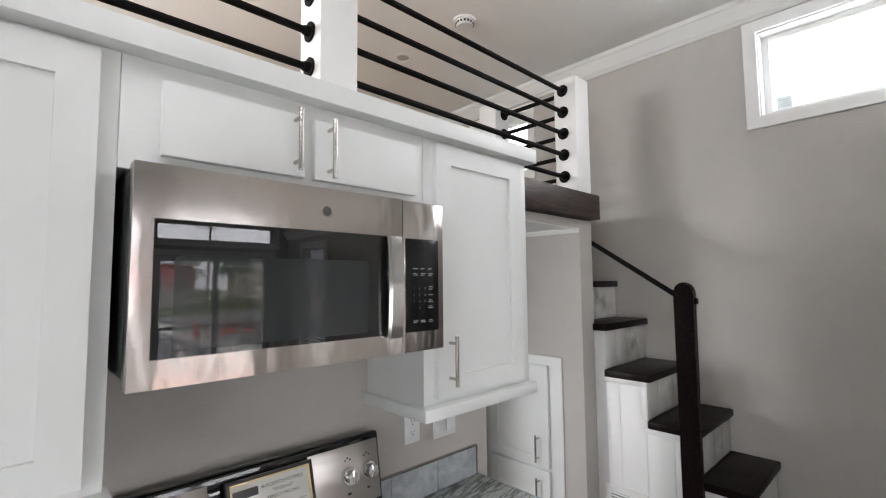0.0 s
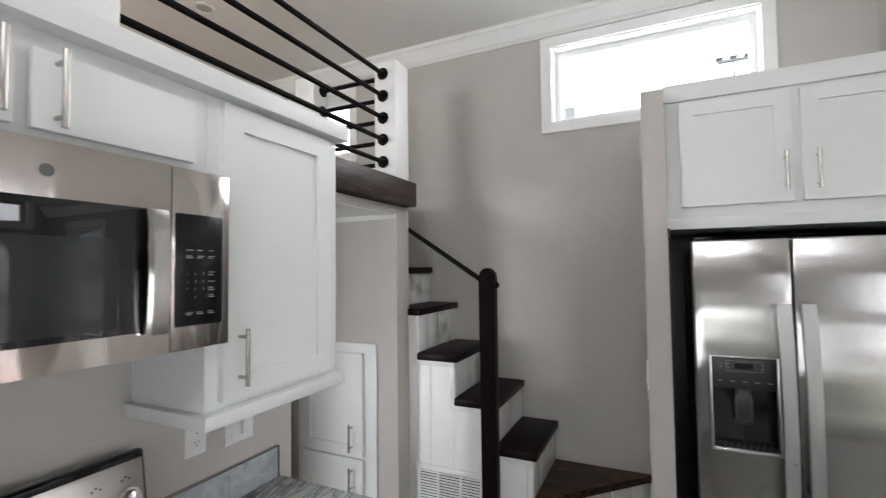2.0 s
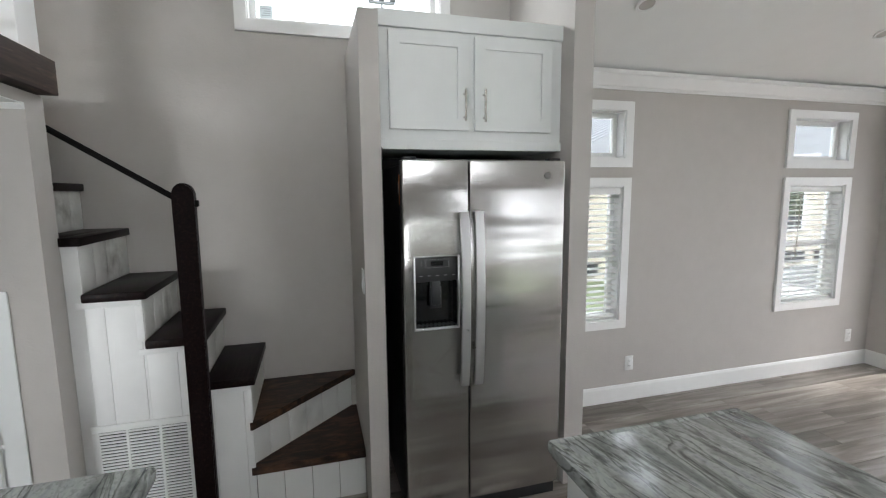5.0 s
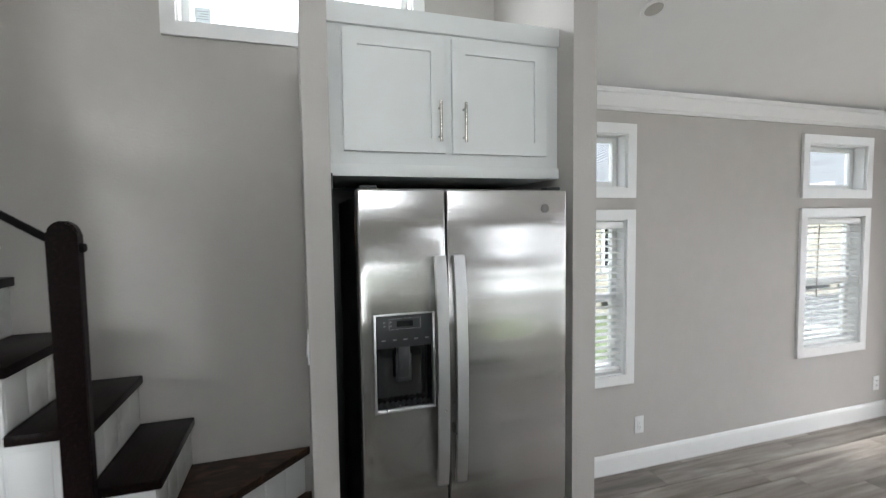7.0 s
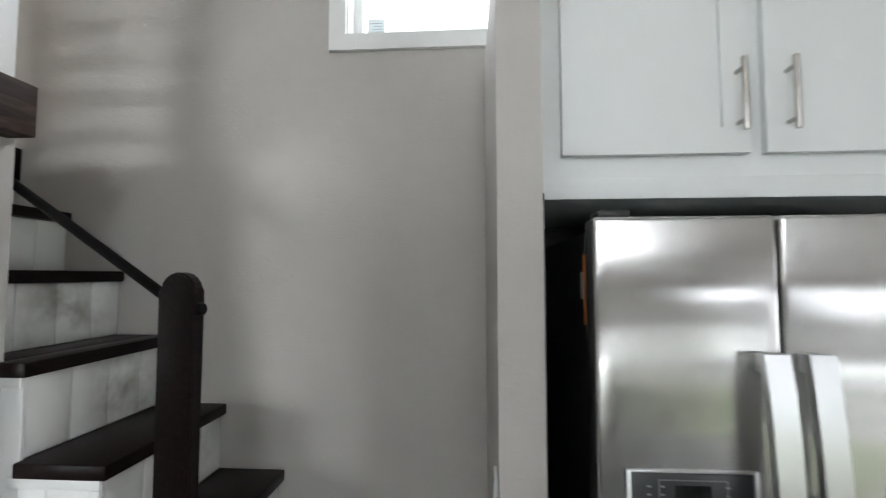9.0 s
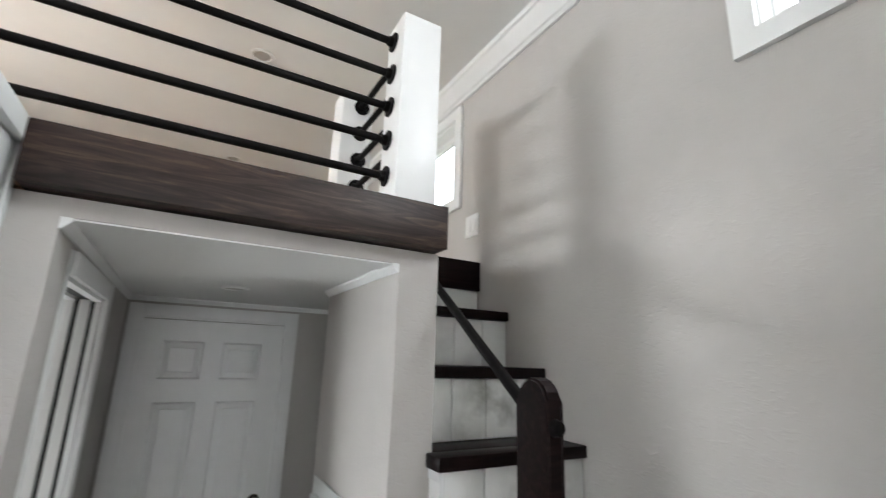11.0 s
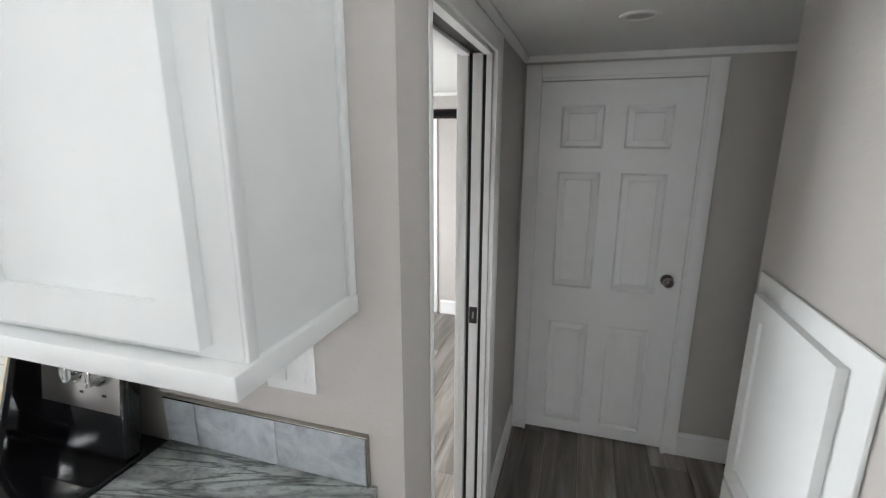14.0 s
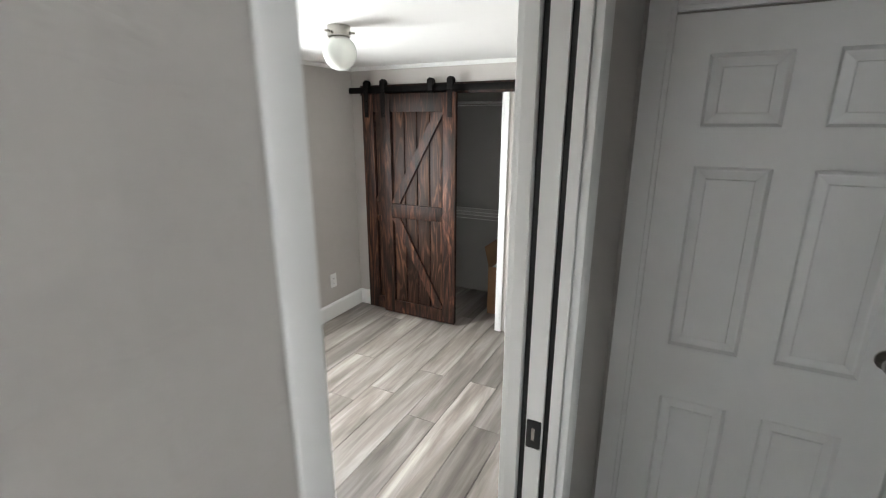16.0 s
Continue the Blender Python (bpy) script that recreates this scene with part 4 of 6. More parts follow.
def text_mesh(bm_parent, body, size, m, name, mat, align="CENTER"):
    cu = bpy.data.curves.new("t", "FONT")
    cu.body, cu.size, cu.align_x, cu.align_y = body, size, align, "CENTER"
    tmp = bpy.data.objects.new("t", cu)
    scene.collection.objects.link(tmp)
    dg = bpy.context.evaluated_depsgraph_get()
    dg.update()
    me = bpy.data.meshes.new_from_object(tmp.evaluated_get(dg))
    bpy.data.objects.remove(tmp)
    bpy.data.curves.remove(cu)
    bm = B()
    bm.from_mesh(me)
    bpy.data.meshes.remove(me)
    bmesh.ops.transform(bm, matrix=m, verts=bm.verts)
    org = ORIGIN[bm_parent]
    bmesh.ops.translate(bm, verts=bm.verts, vec=-Vector(org))
    me = bpy.data.meshes.new(name)
    bm.to_mesh(me)
    bm.free()
    me.materials.append(mat)
    ob = new(name, me)
    ob.parent = bm_parent
    ORIGIN[ob] = org
    return ob


# print on the microwave's keypad
KP = MX @ Matrix(((1, 0, 0, 0), (0, 0, 1, 0.0454), (0, 1, 0, 0), (0, 0, 0, 1)))
for row, digits in enumerate(("123", "456", "789", " 0 ")):
    for col, ch in enumerate(digits):
        if ch != " ":
            text_mesh(keys, ch, 0.0085, KP @ Matrix.Translation((0.957 + 0.0195 * col, 1.687 - 0.017 * row, 0)), "digit", MARK)
for row, z in enumerate((1.739, 1.726, 1.722, 1.690, 1.684, 1.669, 1.655, 1.650, 1.638, 1.634, 1.601, 1.597)):
    for u in ((0.954, 0.980, 1.008) if row < 3 or row > 9 else (1.008,)):
        bm = B()
        box(bm, u, u + 0.013 + 0.004 * ((row + int(u * 100)) % 2), 0.0450, 0.0455, z, z + 0.0021, 0, MX)
        part("key_label", bm, MARK, keys)

# framed notice leaning on the backguard
MN = Matrix.Translation((0.698, 1.25, 0.9235)) @ Matrix.Rotation(radians(-18), 4, "X")
fr = thing("framed_notice", (0.698, 1.25, 0.9235), "black and gold framed price notice leaning on the stove", "sign")
FW, FH = 0.114, 0.302
bm = B()
ring_frame(bm, -FW, FW, 0.0, FH, 0.009, -0.012, 0.0, MN)
part("frame", bm, BLACK, fr, "thin black frame")
bm = B()
ring_frame(bm, -FW + 0.009, FW - 0.009, 0.009, FH - 0.009, 0.004, -0.0125, -0.004, MN)
part("gold_edge", bm, GOLD, fr, "gold inner edge")
bm = B()
box(bm, -FW + 0.008, FW - 0.008, -0.006, -0.002, 0.008, FH - 0.008, 0, MN)
sheet = part("sheet", bm, PAPER, fr, "printed paper behind glass")
TXT = MN @ pose(0, -0.0064, 0, 90, 0, 0)
for body, sz, zz, uu in (("BUILDER/DEVELOPERS", 0.0115, 0.270, 0.030), ('"AVERAGE"', 0.0115, 0.255, 0.030), ("DIRECT PRICING", 0.0115, 0.240, 0.030)):
    text_mesh(sheet, body, sz, TXT @ Matrix.Translation((uu, zz, 0)), "lettering", INK)
bm = B()
box(bm, -0.098, -0.035, -0.0068, -0.0062, 0.256, 0.276, 0, MN)
box(bm, -0.098, -0.045, -0.0068, -0.0062, 0.238, 0.251, 0, MN)
part("logo_block", bm, GREYPANEL, sheet)
for k in range(13):
    bm = B()
    box(bm, -0.095, 0.09 - 0.022 * ((k * 5) % 4), -0.0068, -0.0062, 0.214 - k * 0.0145, 0.2163 - k * 0.0145, 0, MN)
    part("text_line", bm, INKGREY, sheet)


# ---- base cabinets, counters, backsplash ----
def base_cabinet(u0, u1, ndoors, label):
    root = thing("base_cabinet", ((u0 + u1) / 2, YK, 0), label, "cabinet", group="kitchen base cabinets")
    bm = B()
    box(bm, u0, u1, 0.865, YK - 0.001, 0.10, 0.872)
    box(bm, u0, u1, 0.93, YK - 0.001, 0.0, 0.0995)
    part("body", bm, CABINET, root)
    m = facing("S", 0.865)
    w = (u1 - u0) / ndoors
    for k in range(ndoors):
        a, b = u0 + k * w + 0.02, u0 + (k + 1) * w - 0.02
        d = shaker(root, m, a, b, 0.13, 0.68)
        bar_pull(d, m, b - 0.035, 0.52, 0.66)
        dr = shaker(root, m, a, b, 0.70, 0.855, flat=True)
        dr.name = "drawer"
    return root


base_cabinet(1.078, 1.60, 1, "white shaker base cabinet beside the range")
base_cabinet(XW + 0.001, 0.316, 2, "white shaker base cabinet along the kitchen wall")
for x0, x1 in ((1.078, 1.625), (XW + 0.001, 0.317)):
    bm = B()
    box(bm, x0, x1, 0.8505, YK - 0.001, 0.873, 0.912, 0.001)
    top = thing("countertop", ((x0 + x1) / 2, 1.14, 0.873), "grey-green veined granite countertop beside the range", "countertop", group="granite countertops")
    part("slab", bm, STONE, top)
    bm = B()
    box(bm, x0, x1, 0.825, 0.850, 0.873, 0.912, 0.009, None, 3)
    part("front_edge", bm, STONE, top, "eased front edge")
for x0, x1 in ((1.080, 1.607), (XW + 0.001, 0.315)):
    root = thing("backsplash", ((x0 + x1) / 2, YK, 0.9125), "row of grey glazed backsplash tiles", "backsplash", kind="structure")
    bm = B()
    box(bm, x0, x1, YK - 0.006, YK - 0.001, 0.9125, 1.028)
    part("grout", bm, GROUT, root)
    x = x1
    while x > x0 + 0.01:
        xa = max(x0, x - 0.218)
        bm = B()
        box(bm, xa + 0.0015, x - 0.0015, YK - 0.014, YK - 0.0055, 0.915, 1.027, 0.0018)
        part("tile", bm, TILE, root)
        x = xa
    bm = B()
    box(bm, x0, x1 + 0.004, YK - 0.0155, YK - 0.001, 1.028, 1.033, 0.001)
    box(bm, x1 + 0.0005, x1 + 0.0042, YK - 0.0153, YK - 0.001, 0.9125, 1.0279, 0.0005)
    part("metal_edge", bm, NICKEL, root)

# peninsula
isl = thing("peninsula_cabinet", (0.4, -0.6, 0), "white peninsula cabinet below the granite top", "cabinet")
bm = B()
box(bm, XW + 0.001, 1.39, -0.92, -0.30, 0.0, 0.872, 0.002)
part("body", bm, CABINET, isl)
bm = B()
box(bm, XW + 0.001, 1.4085, -0.972, -0.255, 0.873, 0.912, 0.002)
top = thing("countertop", (0.4, -0.6, 0.873), "grey-green veined granite peninsula top", "countertop", group="granite countertops")
part("slab", bm, STONE, top)
bm = B()
box(bm, 1.409, 1.437, -0.972, -0.255, 0.873, 0.912, 0.010, None, 3)
part("end_edge", bm, STONE, top, "eased end edge")


# ---- switches and outlets ----
def outlet(m, label, kind, n=1, at=(0, 0, 0)):
    """m maps (along, out, up) centred on the plate to the world."""
    root = thing("wall_outlet" if kind == "outlet" else "light_switch", m @ Vector((0, 0, 0)), label, kind)
    w = 0.036 + 0.023 * (n - 1) * 2 / 2
    bm = B()
    box(bm, -w, w, 0.0005, 0.006, -0.058, 0.058, 0.002, m)
    part("cover_plate", bm, PLASTICW, root)
    for k in range(n):
        u = (k - (n - 1) / 2) * 0.046
        bm = B()
        if kind == "outlet":
            box(bm, u - 0.0165, u + 0.0165, 0.0055, 0.0085, -0.034, 0.034, 0.002, m)
            f = part("socket_face", bm, PLASTICW, root)
            for dz in (-0.019, 0.019):
                bm = B()
                box(bm, u - 0.007, u - 0.005, 0.0084, 0.0088, dz - 0.002, dz + 0.007, 0, m)
                box(bm, u + 0.005, u + 0.007, 0.0084, 0.0088, dz - 0.001, dz + 0.007, 0, m)
                box(bm, u - 0.002, u + 0.002, 0.0084, 0.0088, dz - 0.010, dz - 0.006, 0, m)
                part("socket", bm, SOCKET, f)
        else:
            box(bm, u - 0.0165, u + 0.0165, 0.0055, 0.0095, -0.034, 0.034, 0.002, m @ pose(0, 0, 0, 3, 0, 0))
            part("rocker", bm, PLASTICW, root)
    return root


def at_wall(kind, u, plane, z):
    return facing(kind, plane) @ Matrix.Translation((u, 0, z))


outlet(at_wall("S", 1.271, YK, 1.175), "white duplex outlet on the kitchen wall", "outlet")
outlet(at_wall("S", 1.435, YK, 1.162), "white double rocker switch under the cabinet", "light switch", 2)
outlet(at_wall("W", -1.935, XE, 0.30), "white duplex outlet low on the wall", "outlet")
outlet(at_wall("W", -4.31, XE, 0.29), "white duplex outlet near the corner", "outlet")
outlet(at_wall("W", 2.09, XE, 2.40), "white double rocker switch on the loft wall", "light switch", 2)
MN_ = Matrix(((1, 0, 0, 2.47), (0, 1, 0, 0.165), (0, 0, 1, 1.22), (0, 0, 0, 1)))
outlet(MN_, "white rocker switch on the partition beside the stairs", "light switch", 1)
MWST = Matrix(((0, 1, 0, XW), (1, 0, 0, 4.25), (0, 0, 1, 0.32), (0, 0, 0, 1)))
outlet(MWST, "white duplex outlet on the bedroom wall", "outlet")

# ---- refrigerator and its cabinet ----
MF = facing("W", 2.52)
fc = thing("refrigerator_cabinet", (2.85, -0.42, 1.85), "white two-door shaker cabinet above the refrigerator", "cabinet")
bm = B()
box(bm, 2.52, XE - 0.001, -0.9005, 0.0735, 1.852, 2.41, 0.001)
part("body", bm, CABINET, fc)
bm = B()
box(bm, 2.505, XE - 0.001, -0.9008, 0.0738, 2.4105, 2.486, 0.002)
part("top_board", bm, CABINET, fc)
bm = B()
box(bm, -0.9008, 0.0738, 0.0005, 0.012, 1.849, 1.895, 0.001, MF)
part("bottom_rail", bm, CABINET, fc)
for a, b, hu in ((-0.38, 0.016, -0.361), (-0.836, -0.413, -0.452)):
    d = shaker(fc, MF, a, b, 1.944, 2.393, rail=0.056)
    bar_pull(d, MF, hu + (0.006 if a > -0.4 else -0.006), 1.985, 2.14)

FX = 2.345
fg = thing("refrigerator", (2.7, -0.42, 0), "stainless side-by-side refrigerator with an ice dispenser", "refrigerator")
bm = B()
box(bm, FX + 0.065, XE - 0.03, -0.830, -0.012, 0.02, 1.770, 0.004)
part("body", bm, BLACK, fg, "black textured casing")
GAP = -0.3285
DZ0, DZ1, DY0, DY1 = 0.985, 1.345, -0.278, -0.052
for nm, y0, y1 in (("freezer_door", GAP + 0.003, -0.006), ("fridge_door", -0.836, GAP - 0.003)):
    bm = B()
    if nm == "freezer_door":
        rects = ((y0, y1, 0.07, 1.79), (DY0 + 0.001, DY1 - 0.001, DZ0 + 0.001, DZ1 - 0.001))
        loops = [[[bm.verts.new((xx, p, q)) for p, q in ((r[0], r[2]), (r[1], r[2]), (r[1], r[3]), (r[0], r[3]))] for r in rects] for xx in (FX, FX + 0.062)]
        for k in range(4):
            n = (k + 1) % 4
            (fo, fi), (bo, bi) = loops
            bm.faces.new((fo[k], fo[n], fi[n], fi[k]))
            bm.faces.new((bo[n], bo[k], bi[k], bi[n]))
            bm.faces.new((fo[n], fo[k], bo[k], bo[n]))
            bm.faces.new((fi[k], fi[n], bi[n], bi[k]))
        outer = [e for e in bm.edges if all(v in fo or v in bo for v in e.verts) and any(v in fo for v in e.verts)]
        bmesh.ops.bevel(bm, geom=outer, offset=0.008, segments=3, affect="EDGES", profile=0.5)
        bmesh.ops.recalc_face_normals(bm, faces=bm.faces)
    else:
        box(bm, FX, FX + 0.062, y0, y1, 0.07, 1.79, 0.008, None, 3)
    door = part(nm, bm, STEEL, fg, "brushed stainless door")
    hy = GAP + 0.036 if nm == "freezer_door" else GAP - 0.036
    bm = B()
    n = 14
    prev = None
    for k in range(n + 1):
        tt = k / n
        z = 0.70 + 0.85 * tt
        o = 0.030 + 0.030 * math.sin(math.pi * tt) ** 0.7
        cur = [bm.verts.new(v) for v in ((FX - o - 0.009, hy - 0.021, z), (FX - o - 0.009, hy + 0.021, z), (FX - o + 0.009, hy + 0.021, z), (FX - o + 0.009, hy - 0.021, z))]
        if prev:
            for i in range(4):
                bm.faces.new((prev[i], prev[(i + 1) % 4], cur[(i + 1) % 4], cur[i]))
        else:
            bm.faces.new(cur)
        prev = cur
    bm.faces.new(prev)
    box(bm, FX - 0.032, FX + 0.002, hy - 0.014, hy + 0.014, 0.702, 0.735, 0.003)
    box(bm, FX - 0.032, FX + 0.002, hy - 0.014, hy + 0.014, 1.515, 1.548, 0.003)
    part("handle", bm, SILVER, door, "bowed stainless bar handle")
    if nm == "freezer_door":
        bm = B()
        w = 0.009
        for q in ((DY0, DY0 + w, DZ0, DZ1), (DY1 - w, DY1, DZ0, DZ1), (DY0 + w, DY1 - w, DZ0, DZ0 + w * 1.3), (DY0 + w, DY1 - w, DZ1 - w * 0.6, DZ1)):
            box(bm, FX - 0.006, FX + 0.02, q[0], q[1], q[2], q[3], 0.003)
        disp = part("dispenser_trim", bm, SILVER, door, "chrome dispenser surround")
        bm = B()
        box(bm, FX + 0.055, FX + 0.06, DY0 + 0.002, DY1 - 0.002, DZ0 + 0.002, DZ1 - 0.002)
        box(bm, FX + 0.004, FX + 0.056, DY0 + 0.002, DY0 + 0.006, DZ0 + 0.002, DZ1 - 0.002)
        box(bm, FX + 0.004, FX + 0.056, DY1 - 0.006, DY1 - 0.002, DZ0 + 0.002, DZ1 - 0.002)
        part("dispenser_recess", bm, BLACKGLOSS, disp)
        bm = B()
        box(bm, FX - 0.002, FX + 0.05, DY0 + 0.009, DY1 - 0.009, 1.222, DZ1 - 0.006, 0.002)
        pan = part("dispenser_panel", bm, GREYPANEL, disp, "grey touch panel with a small display")
        bm = B()
        box(bm, FX - 0.0026, FX - 0.0019, -0.196, -0.136, 1.297, 1.318)
        part("display", bm, BLACKGLOSS, disp)
        bm = B()
        for yy in (-0.228, -0.118, -0.095):
            for zz in (1.30, 1.314):
                box(bm, FX - 0.0026, FX - 0.0019, yy, yy + 0.007, zz, zz + 0.003)
        for k in range(5):
            box(bm, FX - 0.0026, FX - 0.0019, -0.255 + k * 0.04, -0.240 + k * 0.04, 1.248, 1.252)
        for yy0, yy1, zz0, zz1 in ((-0.225, -0.108, 1.288, 1.2892), (-0.225, -0.108, 1.326, 1.3272), (-0.225, -0.2238, 1.288, 1.327), (-0.1092, -0.108, 1.288, 1.327)):
            box(bm, FX - 0.0026, FX - 0.0019, yy0, yy1, zz0, zz1)
        part("panel_marks", bm, MARK, disp)
        bm = B()
        box(bm, FX + 0.016, FX + 0.052, -0.188, -0.142, 1.10, 1.221, 0.006)
        box(bm, FX + 0.022, FX + 0.03, -0.195, -0.135, 1.085, 1.19, 0.004)
        part("paddle", bm, GREYPANEL, disp, "grey dispenser paddle")
        bm = B()
        for k in range(9):
            box(bm, FX + 0.01, FX + 0.054, DY0 + 0.02 + k * 0.021, DY0 + 0.03 + k * 0.021, 0.998, 1.004)
        box(bm, FX + 0.006, FX + 0.056, DY0 + 0.008, DY1 - 0.008, 0.990, 0.998)
        part("drip_tray", bm, BLACK, disp)
    else:
        bm = B()
        tube(bm, (FX - 0.0025, -0.738, 1.718), (FX + 0.001, -0.738, 1.718), 0.0165, 28)
        part("badge", bm, BADGE, door, "small round maker's badge")
for y in (-0.79, -0.05):
    bm = B()
    box(bm, FX + 0.02, FX + 0.075, y - 0.03, y + 0.03, 1.7905, 1.804, 0.004)
    part("hinge_cover", bm, BLACK, fg)
bm = B()
box(bm, FX + 0.02, FX + 0.066, -0.82, -0.02, 0.0, 0.066)
part("kick_grille", bm, BLACK, fg)
bm = B()
box(bm, FX + 0.072, FX + 0.10, -0.0115, -0.0095, 1.585, 1.725)
part("orange_tag", bm, ORANGE, fg, "orange energy tag on the side")
bm = B()
box(bm, FX + 0.103, FX + 0.125, -0.0115, -0.0095, 1.635, 1.69)
part("white_sticker", bm, PAPER, fg)
# black sheets put the gap's deep shade on the alcove's back and left side
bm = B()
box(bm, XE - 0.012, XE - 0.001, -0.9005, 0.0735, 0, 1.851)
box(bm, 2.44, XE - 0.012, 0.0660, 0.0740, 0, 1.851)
solid("alcove_shade_sheets", bm, BLACK, (XE, -0.4, 0), "black sheets standing for shade in the refrigerator alcove", "lining", kind="structure")

# ---- stairs ----
XS = 2.645
st = thing("staircase", (2.9, 1.3, 0), "winding loft staircase with dark wooden treads and white risers", "staircase")
TREADS = [(0.70, 0.74), (0.908, 0.972), (1.136, 1.207), (1.366, 1.460), (1.558, 1.702), (1.785, 1.932)]
WY = 0.166
for k, (y, z) in enumerate(TREADS):
    yb = TREADS[k + 1][0] if k + 1 < len(TREADS) else 2.015
    x0 = XS - 0.028 if y < 1.3 else (2.603 if y < 1.4 else 2.642)
    bm = B()
    if 1.3 < y < 1.4:
        box(bm, 2.618, XE - 0.002, y, 1.449, z - 0.040, z, 0.006)
        box(bm, 2.642, XE - 0.002, 1.4485, yb + 0.022, z - 0.0398, z - 0.0002, 0.002)
    else:
        box(bm, x0, XE - 0.002, y, yb + 0.022, z - 0.040, z, 0.006)
    part("tread", bm, DARKWOOD, st, "dark espresso-stained tread")
    zp = TREADS[k - 1][1] if k else 0.503
    bm = B()
    box(bm, XS, XE - 0.002, y + 0.030, y + 0.036, zp, z - 0.0405)
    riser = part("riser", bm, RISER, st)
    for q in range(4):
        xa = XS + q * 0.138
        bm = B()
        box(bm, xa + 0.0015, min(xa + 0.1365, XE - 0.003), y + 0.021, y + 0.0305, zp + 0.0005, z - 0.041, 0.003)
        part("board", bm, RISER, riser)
bm = B()
box(bm, 2.642, XE - 0.002, 2.012, 2.034, 2.05, 2.192, 0.004)
part("landing_nosing", bm, DARKWOOD, st, "dark-stained edge of the loft floor")
bm = B()
box(bm, 2.642, XE - 0.002, 2.036, 2.042, 1.92, 2.058)
part("riser", bm, RISER, st)
# winders
P0, P1, P2 = (XS - 0.02, 0.722), (XE - 0.003, 0.17), (XE - 0.003, 0.735)
bm = B()
prism(bm, [(P0[0], P0[1], 0.463), (P1[0], P1[1], 0.463), (P1[0], P1[1] + 0.03, 0.463), (P2[0], P2[1], 0.463), (P0[0], P2[1], 0.463)], (0, 0, 0.040))
part("tread", bm, WINDERWOOD, st, "triangular dark-stained winder tread")
bm = B()
prism(bm, [(XS - 0.02, 0.74, 0.22), (XS - 0.02, WY + 0.002, 0.22), (XE - 0.003, WY + 0.002, 0.22), (XE - 0.003, 0.20, 0.22), (XS + 0.03, 0.74, 0.22)], (0, 0, 0.040))
part("tread", bm, WINDERWOOD, st, "lower dark-stained winder tread")
dirv = Vector((P1[0] - XS, P1[1] + 0.025 - 0.745, 0))
L = dirv.length
ang = math.degrees(math.atan2(dirv.y, dirv.x))
for q in range(6):
    bm = B()
    box(bm, q * L / 6 + 0.0012, (q + 1) * L / 6 - 0.0012, 0.0, 0.012, 0.2605, 0.4625, 0.005, pose(XS, 0.745, 0, 0, 0, ang))
    part("board", bm, RISER, st)
bm = B()
box(bm, 0.004, L - 0.004, 0.010, 0.016, 0.2605, 0.4625, 0, pose(XS, 0.745, 0, 0, 0, ang))
part("riser", bm, RISER, st)
for q in range(4):
    bm = B()
    ya = WY + 0.002 + q * 0.14
    box(bm, XS - 0.002, XS + 0.010, ya + 0.001, min(ya + 0.139, 0.72), 0.0, 0.2195, 0.0025)
    part("board", bm, RISER, st)
# stepped side panel of vertical boards, with a trim strip under each tread and beside each riser
edges = [0.722, 0.93, 1.158, 1.384, 1.449]
joints = [0.722, 0.756, 0.894, 1.032, 1.170, 1.308, 1.449]
tops = [[z for (y, z) in TREADS if y < a + 0.03][-1] - 0.0405 for a in edges[:-1]]
for a, b in zip(joints[:-1], joints[1:]):
    bm = B()
    for c, d, zt in zip(edges[:-1], edges[1:], tops):
        ya, yb = max(a, c), min(b, d)
        if yb - ya > 0.002:
            box(bm, XS - 0.012, XS - 0.0005, ya + (0.0009 if ya == a else 0), yb - (0.0009 if yb == b else 0), 0.0, zt, 0.0 if ya != a and yb != b else 0.0008)
    part("side_board", bm, WHITE, st)
for k, (a, b, zt) in enumerate(zip(edges[:-1], edges[1:], tops)):
    bm = B()
    box(bm, XS - 0.0165, XS - 0.0122, a + 0.001, b + (0.029 if b < 1.4 else -0.001), zt - 0.027, zt, 0.001)
    if 0 < k < 3:
        box(bm, XS - 0.0163, XS - 0.0123, a + 0.001, a + 0.030, tops[k - 1] + 0.0405, zt - 0.0275, 0.001)
    part("stringer_trim", bm, WHITE, st)
bm = B()
box(bm, XS - 0.0165, XS - 0.0122, 0.7215, 0.748, 0.0, tops[0] - 0.0275, 0.001)
part("corner_trim", bm, WHITE, st)

# return-air grille
vg = thing("air_vent", (XS - 0.012, 1.2, 0.02), "white slatted return-air grille in the stair side", "vent")
bm = B()
V = (0.985, 1.408, 0.02, 0.585)
xa, xb = XS - 0.021, XS - 0.0125
for q in ((V[0], V[1], V[3] - 0.032, V[3]), (V[0], V[1], V[2], V[2] + 0.032), (V[0], V[0] + 0.03, V[2] + 0.032, V[3] - 0.032), (V[1] - 0.03, V[1], V[2] + 0.032, V[3] - 0.032),
          (1.122, 1.134, V[2] + 0.032, V[3] - 0.032), (1.259, 1.271, V[2] + 0.032, V[3] - 0.032)):
    box(bm, xa, xb, q[0], q[1], q[2], q[3], 0.0015)
part("frame", bm, PLASTICW, vg)
z = V[2] + 0.04
while z < V[3] - 0.04:
    bm = B()
    box(bm, xa + 0.002, xb - 0.001, V[0] + 0.029, V[1] - 0.029, z, z + 0.0085)
    part("slat", bm, PLASTICW, vg)
    z += 0.0155
bm = B()
box(bm, xb - 0.0012, xb - 0.0004, V[0] + 0.02, V[1] - 0.02, V[2] + 0.02, V[3] - 0.02)
part("backing", bm, GREYPANEL, vg)

